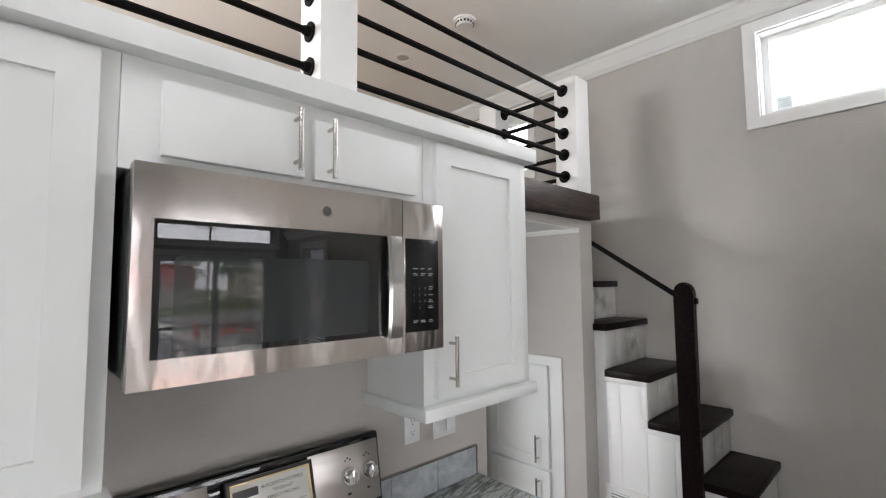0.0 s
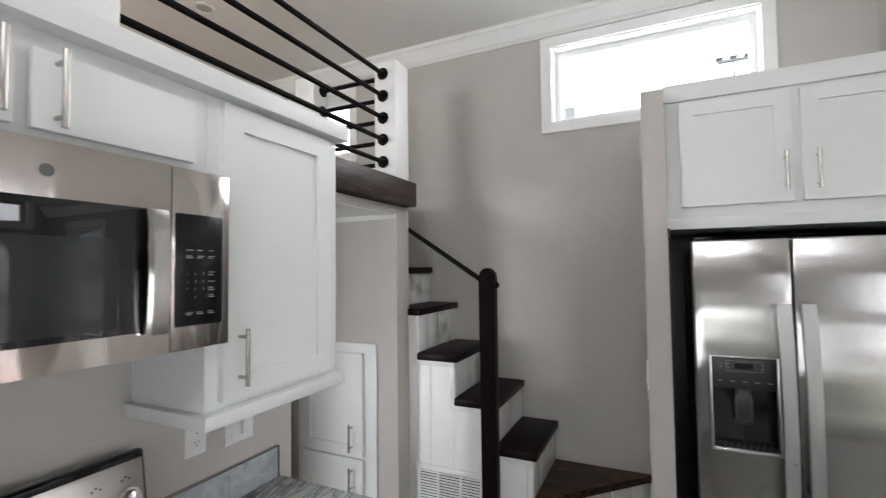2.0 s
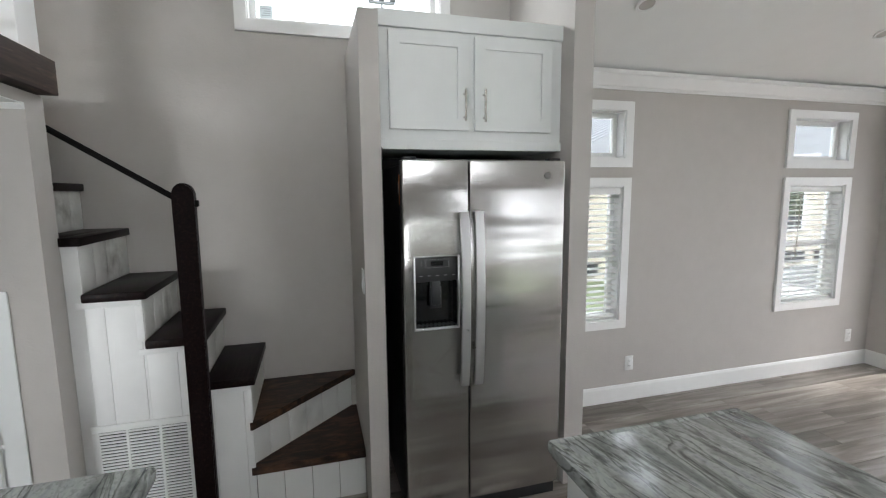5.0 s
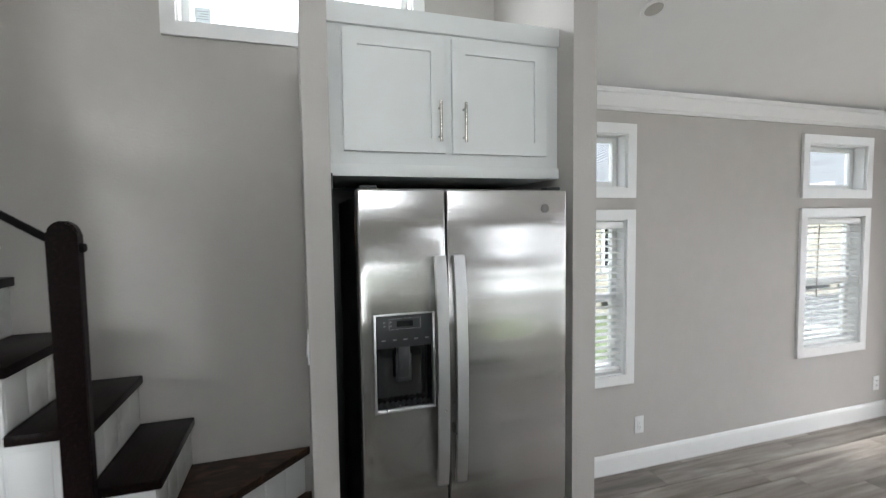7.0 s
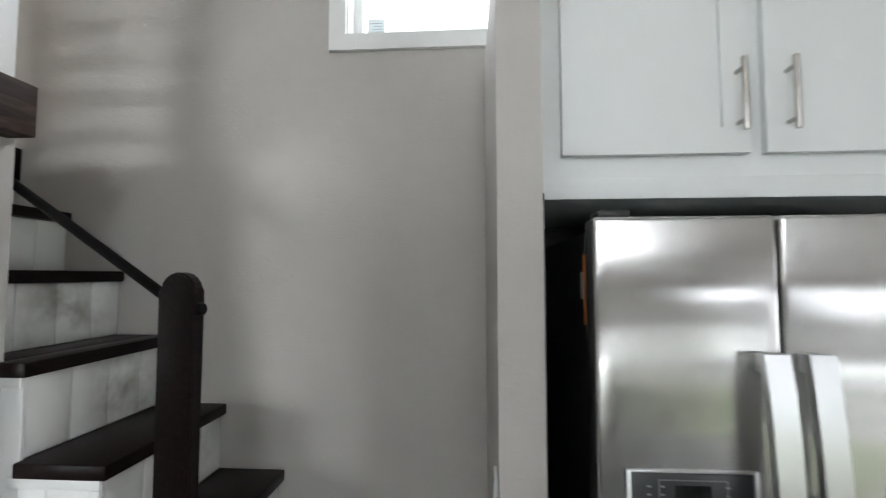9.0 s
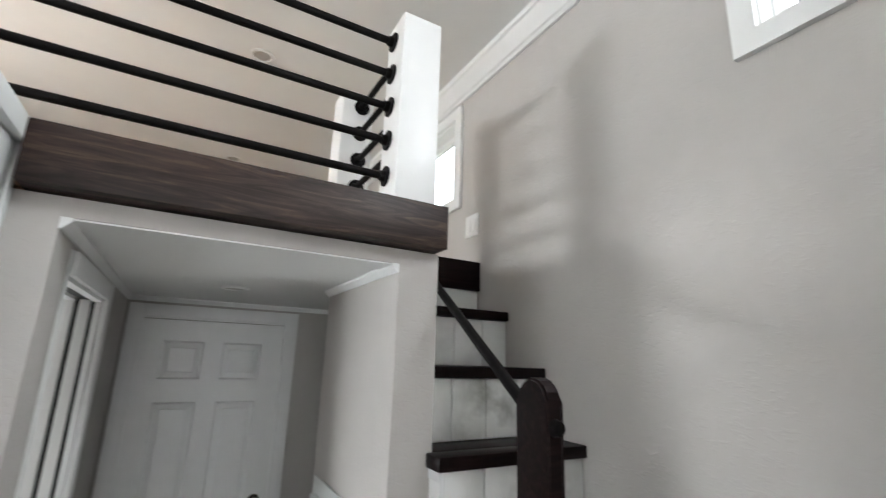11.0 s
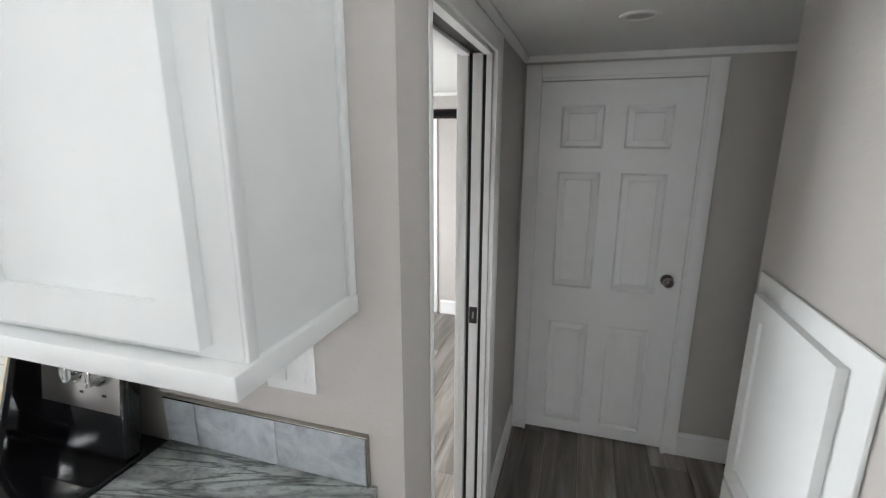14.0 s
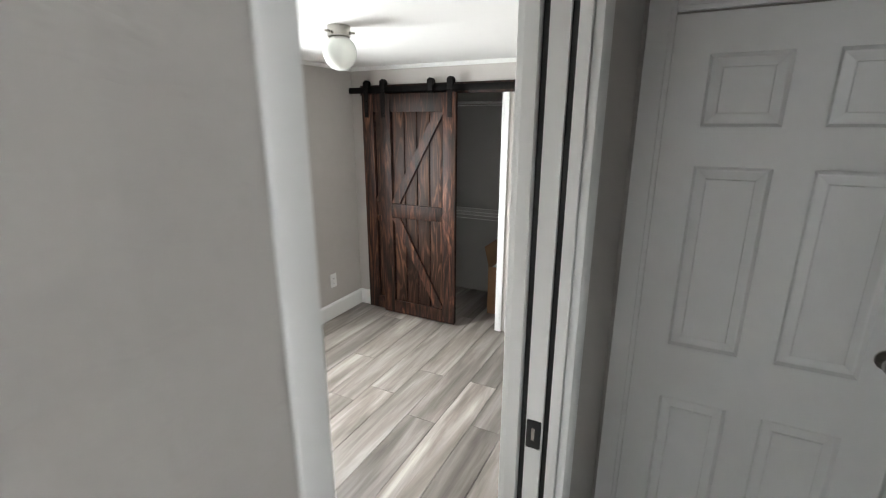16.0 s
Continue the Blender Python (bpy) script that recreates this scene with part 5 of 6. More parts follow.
# newel post and pipe handrail
nw = thing("newel_post", (2.608, 0.945, 0), "dark-stained newel post with a rounded top", "post")
bm = B()
hw = 0.046
NX, NY = 2.588, 0.945
pts = [(NX, NY - hw, 0), (NX, NY + hw, 0), (NX, NY + hw, 1.645)]
for k in range(1, 10):
    a0 = math.pi * k / 10
    pts.append((NX, NY + hw * math.cos(a0), 1.645 + 0.048 * math.sin(a0)))
pts.append((NX, NY - hw, 1.645))
prism(bm, pts, (0.042, 0, 0))
bmesh.ops.bevel(bm, geom=[e for e in bm.edges], offset=0.006, segments=2, affect="EDGES")
part("post", bm, DARKWOOD, nw)
bm = B()
tube(bm, (NX + 0.021, NY - hw - 0.013, 1.60), (NX + 0.021, NY - hw + 0.002, 1.60), 0.014, 18, 0.018)
part("bolt_cap", bm, BLACKIRON, nw)
hr = thing("handrail", (2.62, 1.0, 1.63), "black iron pipe handrail rising along the stairs", "handrail")
bm = B()
h0, h1 = Vector((2.612, 0.985, 1.628)), Vector((2.668, 1.46, 1.925))
tube(bm, h0, h1 + (h1 - h0) * 0.9, 0.0135, 16)
part("pipe", bm, BLACKIRON, hr)

# ---- hallway ----
# six-panel door with casing
dr = thing("door_2", (2.13, 3.07, 0), "white six-panel interior door, closed", "door", kind="structure")
MD = facing("S", 3.085)
D0, D1 = 1.774, 2.488
bm = B()
cols = ((D0 + 0.10, D0 + 0.30), (D0 + 0.395, D1 - 0.115))
rows = ((0.085, 0.672), (0.868, 1.463), (1.578, 1.778))
xs = [D0, cols[0][0], cols[0][1], cols[1][0], cols[1][1], D1]
for a, b in ((xs[0], xs[1]), (xs[2], xs[3]), (xs[4], xs[5])):
    box(bm, a, b, 0.0, 0.012, 0.016, 1.888, 0, MD)
for a, b in cols:
    for c, d in ((0.016, rows[0][0]), (rows[0][1], rows[1][0]), (rows[1][1], rows[2][0]), (rows[2][1], 1.888)):
        box(bm, a, b, 0.0, 0.012, c, d, 0, MD)
box(bm, D0, D1, -0.035, -0.001, 0.016, 1.888, 0, MD)
bmesh.ops.remove_doubles(bm, verts=bm.verts, dist=1e-4)
leaf = part("door_leaf", bm, WHITE, dr, smooth=False)
for a, b in cols:
    for c, d in rows:
        bm = B()
        # raised panel: sloping rim round a flat field
        o = [(a, c), (b, c), (b, d), (a, d)]
        def ring(ins, out):
            return [bm.verts.new(MD @ Vector((x + (ins if x == a else -ins), out, z + (ins if z == c else -ins)))) for x, z in o]
        r0, r1, r2, r3 = ring(0.0, 0.0115), ring(0.009, 0.0006), ring(0.014, 0.0006), ring(0.036, 0.0070)
        r4 = ring(0.039, 0.0112)
        for p, q in ((r0, r1), (r1, r2), (r2, r3), (r3, r4)):
            for i in range(4):
                bm.faces.new((p[i], p[(i + 1) % 4], q[(i + 1) % 4], q[i]))
        bm.faces.new(r4)
        part("panel", bm, WHITE, leaf, smooth=False)
bm = B()
kc = MD @ Vector((2.423, 0.012, 0.948))
tube(bm, kc, kc + Vector((0, -0.006, 0)), 0.03, 24)
tube(bm, kc + Vector((0, -0.006, 0)), kc + Vector((0, -0.03, 0)), 0.011, 16)
bmesh.ops.create_uvsphere(bm, u_segments=20, v_segments=12, radius=0.026, matrix=Matrix.Translation(kc + Vector((0, -0.047, 0))) @ Matrix.Diagonal((1, 0.8, 1, 1)))
part("door_knob", bm, NICKEL, leaf, "satin nickel door knob")
bm = B()
for q in ((1.700, 1.774, 0, 1.965), (2.488, 2.562, 0, 1.965)):
    box(bm, q[0], q[1], 3.052, 3.0695, q[2], q[3], 0.003)
box(bm, 1.774, 2.488, 3.0522, 3.0693, 1.892, 1.9648, 0.003)
box(bm, 1.760, 1.776, 3.044, 3.053, 0, 1.906, 0.003)
box(bm, 2.486, 2.502, 3.044, 3.053, 0, 1.906, 0.003)
box(bm, 1.776, 2.486, 3.0442, 3.0528, 1.890, 1.906, 0.003)
part("casing", bm, WHITE, dr)
bm = B()
box(bm, 1.762, 1.7735, 3.07, 3.168, 0, 1.8895)
box(bm, 2.4885, 2.50, 3.07, 3.168, 0, 1.8895)
part("jamb", bm, WHITE, dr)

# pocket door in the hallway wall
pk = thing("door_3", (1.635, 2.29, 0), "white pocket door slid open into the wall", "door", kind="structure")
bm = B()
box(bm, 1.6190, 1.6530, 2.270, 2.282, 0.01, 1.895, 0.002)
pd = part("door_leaf", bm, WHITE, pk)
bm = B()
box(bm, 1.6210, 1.6510, 2.2675, 2.276, 0.948, 1.013, 0.002)
# thin black sheet stands in for the shade deep in the door slot
pocket_shade = B()
box(pocket_shade, 1.6055, 1.6665, 2.2835, 2.2895, 0, 1.897)
part("pocket_shade_sheet", pocket_shade, BLACK, pk, "black sheet standing for shade inside the door pocket")
lt = part("latch", bm, BLACK, pd, "dark bronze pocket door latch")
bm = B()
box(bm, 1.6320, 1.6390, 2.2665, 2.268, 0.968, 0.996)
part("keyhole", bm, NICKEL, lt)
bm = B()
box(bm, 1.5805, 1.6050, 2.262, 2.289, 0, 1.908, 0.001)
box(bm, 1.6670, 1.6865, 2.262, 2.289, 0, 1.908, 0.001)
box(bm, 1.5805, 1.6865, 1.6225, 1.6335, 0, 1.908, 0.001)
box(bm, 1.5805, 1.6110, 1.634, 2.262, 1.888, 1.909)
box(bm, 1.6610, 1.6865, 1.634, 2.262, 1.888, 1.909)
part("jamb", bm, WHITE, pk)
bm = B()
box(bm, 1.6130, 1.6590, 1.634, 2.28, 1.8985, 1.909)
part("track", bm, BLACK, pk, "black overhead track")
bm = B()
for xa, xb in ((1.6875, 1.703), (1.564, 1.5795)):
    box(bm, xa if xa < 1.6 else 1.6873, xb if xa < 1.6 else 1.692, 1.612, 1.634, 0, 1.962, 0.003)
    box(bm, xa, xb, 2.275, 2.372, 0, 1.962, 0.003)
    box(bm, xa + 0.0003, xb - 0.0003, 1.634, 2.275, 1.898, 1.9618, 0.003)
part("casing", bm, WHITE, pk)

# pantry cabinet in the hallway wall, below the stairs
MH = facing("W", 2.505)
pc = thing("pantry_cabinet", (2.505, 1.88, 0), "white shaker cabinet fronts set in the hallway wall", "cabinet")
bm = B()
box(bm, 1.582, 2.155, 0.0005, 0.012, 0.14, 1.262, 0.005, MH)
part("face_frame", bm, CABINET, pc)
MH2 = facing("W", 2.493)
d = shaker(pc, MH2, 1.668, 2.108, 0.622, 1.208, rail=0.06)
bar_pull(d, MH2, 1.738, 0.650, 0.806)
d = shaker(pc, MH2, 1.668, 2.108, 0.17, 0.605, rail=0.06)
bar_pull(d, MH2, 1.738, 0.420, 0.562)


# ---- ceiling fixtures ----
def downlight(x, y, z, tilt=0.0):
    root = thing("recessed_light", (x, y, z), "round white recessed ceiling light, switched off", "ceiling light", group="recessed ceiling lights")
    m = Matrix.Translation((x, y, z)) @ Matrix.Rotation(tilt, 4, "Y")
    bm = B()
    r = [bm.verts.new(m @ Vector((rr * math.cos(2 * math.pi * k / 32), rr * math.sin(2 * math.pi * k / 32), h))) for rr, h in ((0.062, -0.001), (0.060, -0.007), (0.045, -0.008), (0.040, 0.010)) for k in range(32)]
    for i in range(3):
        for k in range(32):
            k2 = (k + 1) % 32
            bm.faces.new((r[i * 32 + k], r[i * 32 + k2], r[(i + 1) * 32 + k2], r[(i + 1) * 32 + k]))
    part("trim_ring", bm, PLASTICW, root)
    bm = B()
    tube(bm, m @ Vector((0, 0, -0.004)), m @ Vector((0, 0, -0.002)), 0.044, 32)
    part("lens", bm, GREYLENS, root, "frosted grey lens")
    return root


GREYLENS = material("frosted_lens", (0.45, 0.43, 0.40), 0.4)
for x, y in ((2.12, 2.56), (0.53, 2.56), (2.78, 0.90), (0.53, 4.1), (2.12, 4.1)):
    downlight(x, y, ZC)
SL = math.atan2(ZR - ZV, XE - XR)
for x, y in ((2.60, -1.48), (2.60, -3.4)):
    downlight(x, y, ZR - (x - XR) * (ZR - ZV) / (XE - XR) - 0.002, SL)
downlight(2.13, 2.39, ZH)

sm = thing("smoke_detector", (2.11, 1.95, ZC), "round white smoke detector on the ceiling", "smoke detector")
bm = B()
tube(bm, (2.11, 1.95, ZC - 0.014), (2.11, 1.95, ZC - 0.0005), 0.068, 32)
part("base", bm, PLASTICW, sm)
bm = B()
tube(bm, (2.11, 1.95, ZC - 0.045), (2.11, 1.95, ZC - 0.0138), 0.048, 32, 0.060)
cap = part("cover", bm, PLASTICW, sm)
bm = B()
for k in range(16):
    a0 = 2 * math.pi * k / 16
    box(bm, -0.006, 0.006, -0.002, 0.002, -0.012, 0.0, 0, Matrix.Translation((2.11 + 0.055 * math.cos(a0), 1.95 + 0.055 * math.sin(a0), ZC - 0.022)) @ Matrix.Rotation(a0 + math.pi / 2, 4, "Z"))
part("vents", bm, GREYPANEL, cap)

# ---- bedroom ----
gl = thing("globe_light", (0.40, 3.26, ZH), "opal globe flush-mount ceiling light", "ceiling light")
bm = B()
tube(bm, (0.40, 3.26, ZH - 0.045), (0.40, 3.26, ZH - 0.0005), 0.052, 28)
for k in range(3):
    a0 = 2.1 * k + 0.4
    tube(bm, (0.40 + 0.05 * math.cos(a0), 3.26 + 0.06 * math.sin(a0), ZH - 0.03), (0.40 + 0.07 * math.cos(a0), 3.26 + 0.085 * math.sin(a0), ZH - 0.03), 0.006, 8)
part("fitter", bm, NICKEL, gl, "brushed nickel fitter")
bm = B()
bmesh.ops.create_uvsphere(bm, u_segments=32, v_segments=20, radius=0.076, matrix=Matrix.Translation((0.40, 3.26, ZH - 0.113)))
part("globe", bm, GLOBE, gl, "white opal glass globe")

# closet casing and the bypass barn doors on their rail
bm = B()
box(bm, -0.435, -0.42, 4.606, 4.70, 0, 1.86, 0.001)
box(bm, 0.70, 0.715, 4.606, 4.70, 0, 1.86, 0.001)
box(bm, 0.715, 0.75, 4.606, 4.6195, 0, 1.86, 0.001)
solid("trim_closet", bm, WHITE, (0.1, 4.62, 0), "white trim round the closet opening", "trim", kind="structure")
rl = thing("barn_door_rail", (0.3, 4.60, 1.80), "black steel barn door rail on the wall", "rail")
bm = B()
box(bm, -0.645, 1.25, 4.585, 4.592, 1.806, 1.852, 0.001)
part("rail", bm, BLACKIRON, rl)
bm = B()
box(bm, -0.50, 1.30, 4.600, 4.6195, 1.79, 1.866, 0.002)
part("header_board", bm, BARNWOOD, rl, "dark-stained header board")
bm = B()
for x in (-0.6, -0.1, 0.4, 0.9):
    tube(bm, (x, 4.583, 1.829), (x, 4.60, 1.829), 0.010, 10)
part("spacers", bm, BLACKIRON, rl)


def barn_door(x0, yf, label):
    w, h, z0 = 0.66, 1.775, 0.018
    root = thing("barn_door", (x0 + w / 2, yf, z0), label, "door", group="bypass barn doors")
    m = facing("S", yf) @ Matrix.Translation((x0, 0, z0))
    n = 6
    for k in range(n):
        bm = B()
        a, b = w * k / n, w * (k + 1) / n
        box(bm, a + 0.003, b - 0.003, 0.0, 0.013, 0.0, h, 0.004, m)
        part("plank", bm, BARNPLANK, root)
    s = 0.105
    for q in ((0, s, 0, h), (w - s, w, 0, h)):
        bm = B()
        box(bm, q[0], q[1], 0.0145, 0.03, q[2], q[3], 0.002, m)
        part("stile", bm, BARNWOOD, root)
    bm = B()
    box(bm, 0.002, w - 0.002, -0.006, -0.0005, 0.002, h - 0.002, 0, m)
    part("backing", bm, DARKWOOD, root)
    for a, b in ((0, 0.11), (0.83, 0.94), (h - 0.13, h)):
        bm = B()
        box(bm, s + 0.001, w - s - 0.001, 0.0145, 0.0297, a, b, 0.002, m)
        part("rail_board", bm, BARNWOOD, root)
    for (ua, za), (ub, zb) in (((s + 0.03, 0.945), (w - s - 0.03, h - 0.135)), ((w - s - 0.03, 0.115), (s + 0.03, 0.825))):
        bm = B()
        d = Vector((ub - ua, 0, zb - za))
        n_ = Vector((d.z, 0, -d.x)).normalized() * 0.045
        pts = [m @ Vector((ua + n_.x, 0.0145, za)), m @ Vector((ua - n_.x, 0.0145, za)), m @ Vector((ub - n_.x, 0.0145, zb)), m @ Vector((ub + n_.x, 0.0145, zb))]
        prism(bm, pts, (0, -0.0145, 0))
        part("brace", bm, BARNWOOD, root)
    for u in (0.045, w - 0.045):
        bm = B()
        box(bm, u - 0.019, u + 0.019, 0.0302, 0.035, h - 0.17, h + 0.02, 0.001, m)
        box(bm, u - 0.024, u + 0.024, 0.030, 0.037, h + 0.0205, h + 0.095, 0.003, m)
        tube(bm, m @ Vector((u, 0.001, h + 0.080)), m @ Vector((u, 0.0295, h + 0.080)), 0.028, 16)
        for zz in (h - 0.14, h - 0.05):
            tube(bm, m @ Vector((u, 0.034, zz)), m @ Vector((u, 0.041, zz)), 0.008, 8)
        part("hanger", bm, BLACKIRON, root, "black strap hanger with roller")
    return root


barn_door(-0.455, 4.584, "dark reddish-stained bypass barn door behind the other")
barn_door(-0.275, 4.548, "dark reddish-stained barn door with diagonal braces")
for z in (1.80, 0.86):
    sh = thing("wire_shelf", (0.25, 5.2, z), "white wire closet shelf with a hanging rail", "shelf", group="closet wire shelves")
    for yy, dz in ((5.07, 0.0), (5.07, -0.03), (5.37, 0.0), (5.22, -0.004)):
        bm = B()
        tube(bm, (XW + 0.002, yy, z + dz - 0.05), (0.948, yy, z + dz - 0.05), 0.0032, 8)
        part("wire", bm, PLASTICW, sh)
    bm = B()
    x = XW + 0.02
    while x < 0.94:
        tube(bm, (x, 5.07, z - 0.047), (x, 5.375, z - 0.047), 0.0016, 5)
        x += 0.028
    part("cross_wires", bm, PLASTICW, sh)
bx_ = thing("cardboard_box", (0.62, 5.05, 0), "open brown cardboard box on the closet floor", "box")
bm = B()
for q in ((0.52, 0.525, 4.90, 5.25), (0.845, 0.85, 4.90, 5.25)):
    box(bm, q[0], q[1], q[2], q[3], -0.012, 0.42)
for q in ((4.90, 4.905), (5.245, 5.25)):
    box(bm, 0.5255, 0.8445, q[0], q[1], -0.012, 0.42)
part("body", bm, CARDBOARD, bx_)
bm = B()
box(bm, -0.002, 0.002, 4.905, 5.245, 0, 0.17, 0, Matrix.Translation((0.523, 0, 0.421)) @ Matrix.Rotation(radians(-14), 4, "Y"))
part("flap", bm, CARDBOARD, bx_)
bm = B()
box(bm, 0.53, 0.84, 4.91, 5.24, 0.395, 0.40)
part("papers", bm, PAPER, bx_)

# sticker on the stair window pane
bm = B()
box(bm, XE + 0.088, XE + 0.0925, 0.565, 0.635, 2.655, 2.725)
STICKER = bpy.data.materials.new("thin_white_label")
STICKER.use_nodes = True
_n = STICKER.node_tree
_tl = _n.nodes.new("ShaderNodeBsdfTranslucent")
_tl.inputs[0].default_value = (0.62, 0.64, 0.64, 1)
_n.links.new(_tl.outputs[0], _n.nodes["Material Output"].inputs[0])
stk = solid("window_sticker", bm, STICKER, (XE + 0.09, 0.6, 2.655), "square white label on the window glass", "sticker")
for k in range(4):
    bm = B()
    box(bm, XE + 0.0872, XE + 0.0879, 0.575, 0.625 - 0.008 * (k % 3), 2.668 + k * 0.012, 2.672 + k * 0.012)
    part("text_line", bm, INKGREY, stk)

# ---- outside ----
bm = B()
box(bm, -200, 200, -200, 200, -0.62, -0.60)
solid("ground", bm, GRASS, (0, 0, -0.62), "lawn round the cottage", "ground", kind="structure")
bm = B()
box(bm, -60, 60, -36, -10, -0.599, -0.592)
solid("road", bm, ASPHALT, (0, -13, -0.599), "grey asphalt street", "road", kind="structure")
bm = B()
box(bm, -60, 60, -10, -8.8, -0.599, -0.57)
solid("pavement", bm, CONCRETE, (0, -9, -0.599), "pale concrete kerb and walk", "pavement", kind="structure")
bm = B()
box(bm, 5.4, 6.8, -40, 40, -0.599, -0.59)
solid("road_side", bm, CONCRETE, (9, 0, -0.599), "pale concrete side drive", "road", kind="structure")


def cottage(x0, x1, y0, y1, h, mat, label):
    root = thing("house", ((x0 + x1) / 2, (y0 + y1) / 2, -0.6), label, "house")
    bm = B()
    box(bm, x0, x1, y0, y1, -0.6, h)
    part("wall", bm, mat, root)
    z = 0.0
    bm = B()
    while z < h - 0.1:
        box(bm, x0 - 0.02, x1 + 0.02, y0 - 0.02, y1 + 0.02, z, z + 0.10)
        z += 0.13
    part("siding", bm, mat, root)
    bm = B()
    ym = (y0 + y1) / 2
    prism(bm, [(x0 - 0.4, y0 - 0.4, h), (x0 - 0.4, ym, h + (y1 - y0) * 0.22), (x0 - 0.4, y1 + 0.4, h)], (x1 - x0 + 0.8, 0, 0))
    part("roof", bm, ROOFING, root)
    bm = B()                                        # ribs of the metal roof
    x = x0 - 0.35
    while x < x1 + 0.35:
        for ya, yb in ((y0 - 0.4, ym), (y1 + 0.4, ym)):
            prism(bm, [(x, ya, h + 0.002), (x, yb, h + (y1 - y0) * 0.22 + 0.002), (x, yb, h + (y1 - y0) * 0.22 + 0.05), (x, ya, h + 0.05)], (0.04, 0, 0))
        x += 0.4
    part("roof_ribs", bm, ROOFING, root)
    yy = y0 + 0.3
    while yy < y1 - 1.2:
        bm = B()
        box(bm, x0 - 0.045, x0 - 0.021, yy, yy + 0.95, -0.45, -0.12)
        part("crawlspace_vent", bm, BLACK, root)
        yy += 1.35
    n = max(2, int((y1 - y0) / 5))
    for k in range(n):
        yy = y0 + (k + 0.5) * (y1 - y0) / n
        bm = B()
        box(bm, x0 - 0.05, x0 - 0.021, yy - 0.45, yy + 0.45, 0.5, 1.9)
        w = part("window", bm, DARKGLASS, root)
        bm = B()
        for q in ((yy - 0.53, yy - 0.45, 0.42, 1.98), (yy + 0.45, yy + 0.53, 0.42, 1.98)):
            box(bm, x0 - 0.06, x0 - 0.021, *q)
        box(bm, x0 - 0.06, x0 - 0.021, yy - 0.45, yy + 0.45, 1.9, 1.98)
        box(bm, x0 - 0.06, x0 - 0.021, yy - 0.45, yy + 0.45, 0.42, 0.5)
        part("frame", bm, WHITE, w)
    return root


cottage(9.8, 15, -20, -4.5, 2.0, SIDING, "beige sided cottage with a grey metal roof")
cottage(14.5, 20, -1, 8, 2.3, SIDING, "beige sided cottage across the lawn")


# porch with railing, seen in the glass of the microwave
pr = thing("porch_deck", (1.5, -6, -0.6), "brown boarded porch deck", "deck")
x = -0.8
while x < 4.4:
    bm = B()
    box(bm, x, x + 0.135, -7.4, YS - T - 0.003, -0.06, -0.03, 0.003)
    part("board", bm, DECK, pr)
    x += 0.14
bm = B()
box(bm, -0.8, 4.4, -7.35, -7.2, -0.6, -0.062)
part("joist", bm, DECK, pr)
rr = thing("porch_railing", (1.5, -7.3, -0.03), "dark baluster railing with white posts", "railing")
for x in (-0.7, 2.45, 4.3):
    bm = B()
    box(bm, x - 0.06, x + 0.06, -7.36, -7.24, -0.03, 1.02, 0.004)
    box(bm, x - 0.08, x + 0.08, -7.38, -7.22, 1.0205, 1.06, 0.004)
    part("post", bm, WHITE, rr)
for z in (0.06, 0.90):
    bm = B()
    box(bm, -0.64, 4.24, -7.32, -7.28, z, z + 0.04)
    part("rail", bm, BLACKIRON, rr)
x = -0.55
while x < 4.2:
    if min(abs(x - q) for q in (-0.7, 2.45, 4.3)) > 0.08:
        bm = B()
        tube(bm, (x, -7.3, 0.10), (x, -7.3, 0.90), 0.009, 6)
        part("baluster", bm, BLACKIRON, rr)
    x += 0.11
h2 = thing("house", (8.5, -58, -0.6), "pink stucco house with arched windows", "house")
bm = B()
box(bm, 1.5, 15.4, -62, -55, -0.6, 3.9)
part("wall", bm, SIDINGPINK, h2)
bm = B()
prism(bm, [(1.0, -62.5, 3.9), (1.0, -58.5, 5.6), (1.0, -54.5, 3.9)], (14.9, 0, 0))
part("roof", bm, ROOFING, h2)


def arch(x, y, w, z0, z1):
    top = [(x + w * math.cos(a * math.pi / 10), y, z1 + w * math.sin(a * math.pi / 10)) for a in range(1, 10)]
    return [(x - w, y, z0), (x + w, y, z0), (x + w, y, z1)] + top + [(x - w, y, z1)]


for x in (2.8, 5.0, 7.2, 9.4, 11.6, 13.8):
    bm = B()
    prism(bm, arch(x, -54.99, 0.66, 0.9, 2.3), (0, 0.03, 0))
    w = part("window_trim", bm, WHITE, h2)
    bm = B()
    prism(bm, arch(x, -54.955, 0.5, 1.05, 2.3), (0, 0.02, 0))
    part("window_pane", bm, DARKGLASS, w)
gw = thing("garden_wall", (11.5, -46, -0.6), "pale rendered garden wall", "wall")
bm = B()
box(bm, 9.2, 13.6, -46.2, -46.0, -0.6, 1.25, 0.02)
part("wall_face", bm, CONCRETE, gw)
bm = B()
box(bm, 9.1, 13.7, -46.28, -45.92, 1.2505, 1.33, 0.02)
part("coping", bm, CONCRETE, gw)
pf = thing("picket_fence", (4.5, -41, -0.6), "white picket fence beside the street", "fence")
for z in (-0.3, 0.15):
    bm = B()
    box(bm, 0.5, 8.6, -41.06, -41.02, z, z + 0.09)
    part("rail", bm, WHITE, pf)
for k in range(40):
    bm = B()
    x = 0.55 + 0.2 * k
    prism(bm, [(x, -41.019, -0.6), (x + 0.11, -41.019, -0.6), (x + 0.11, -41.019, 0.38), (x + 0.055, -41.019, 0.47), (x, -41.019, 0.38)], (0, 0.025, 0))
    part("picket", bm, WHITE, pf)
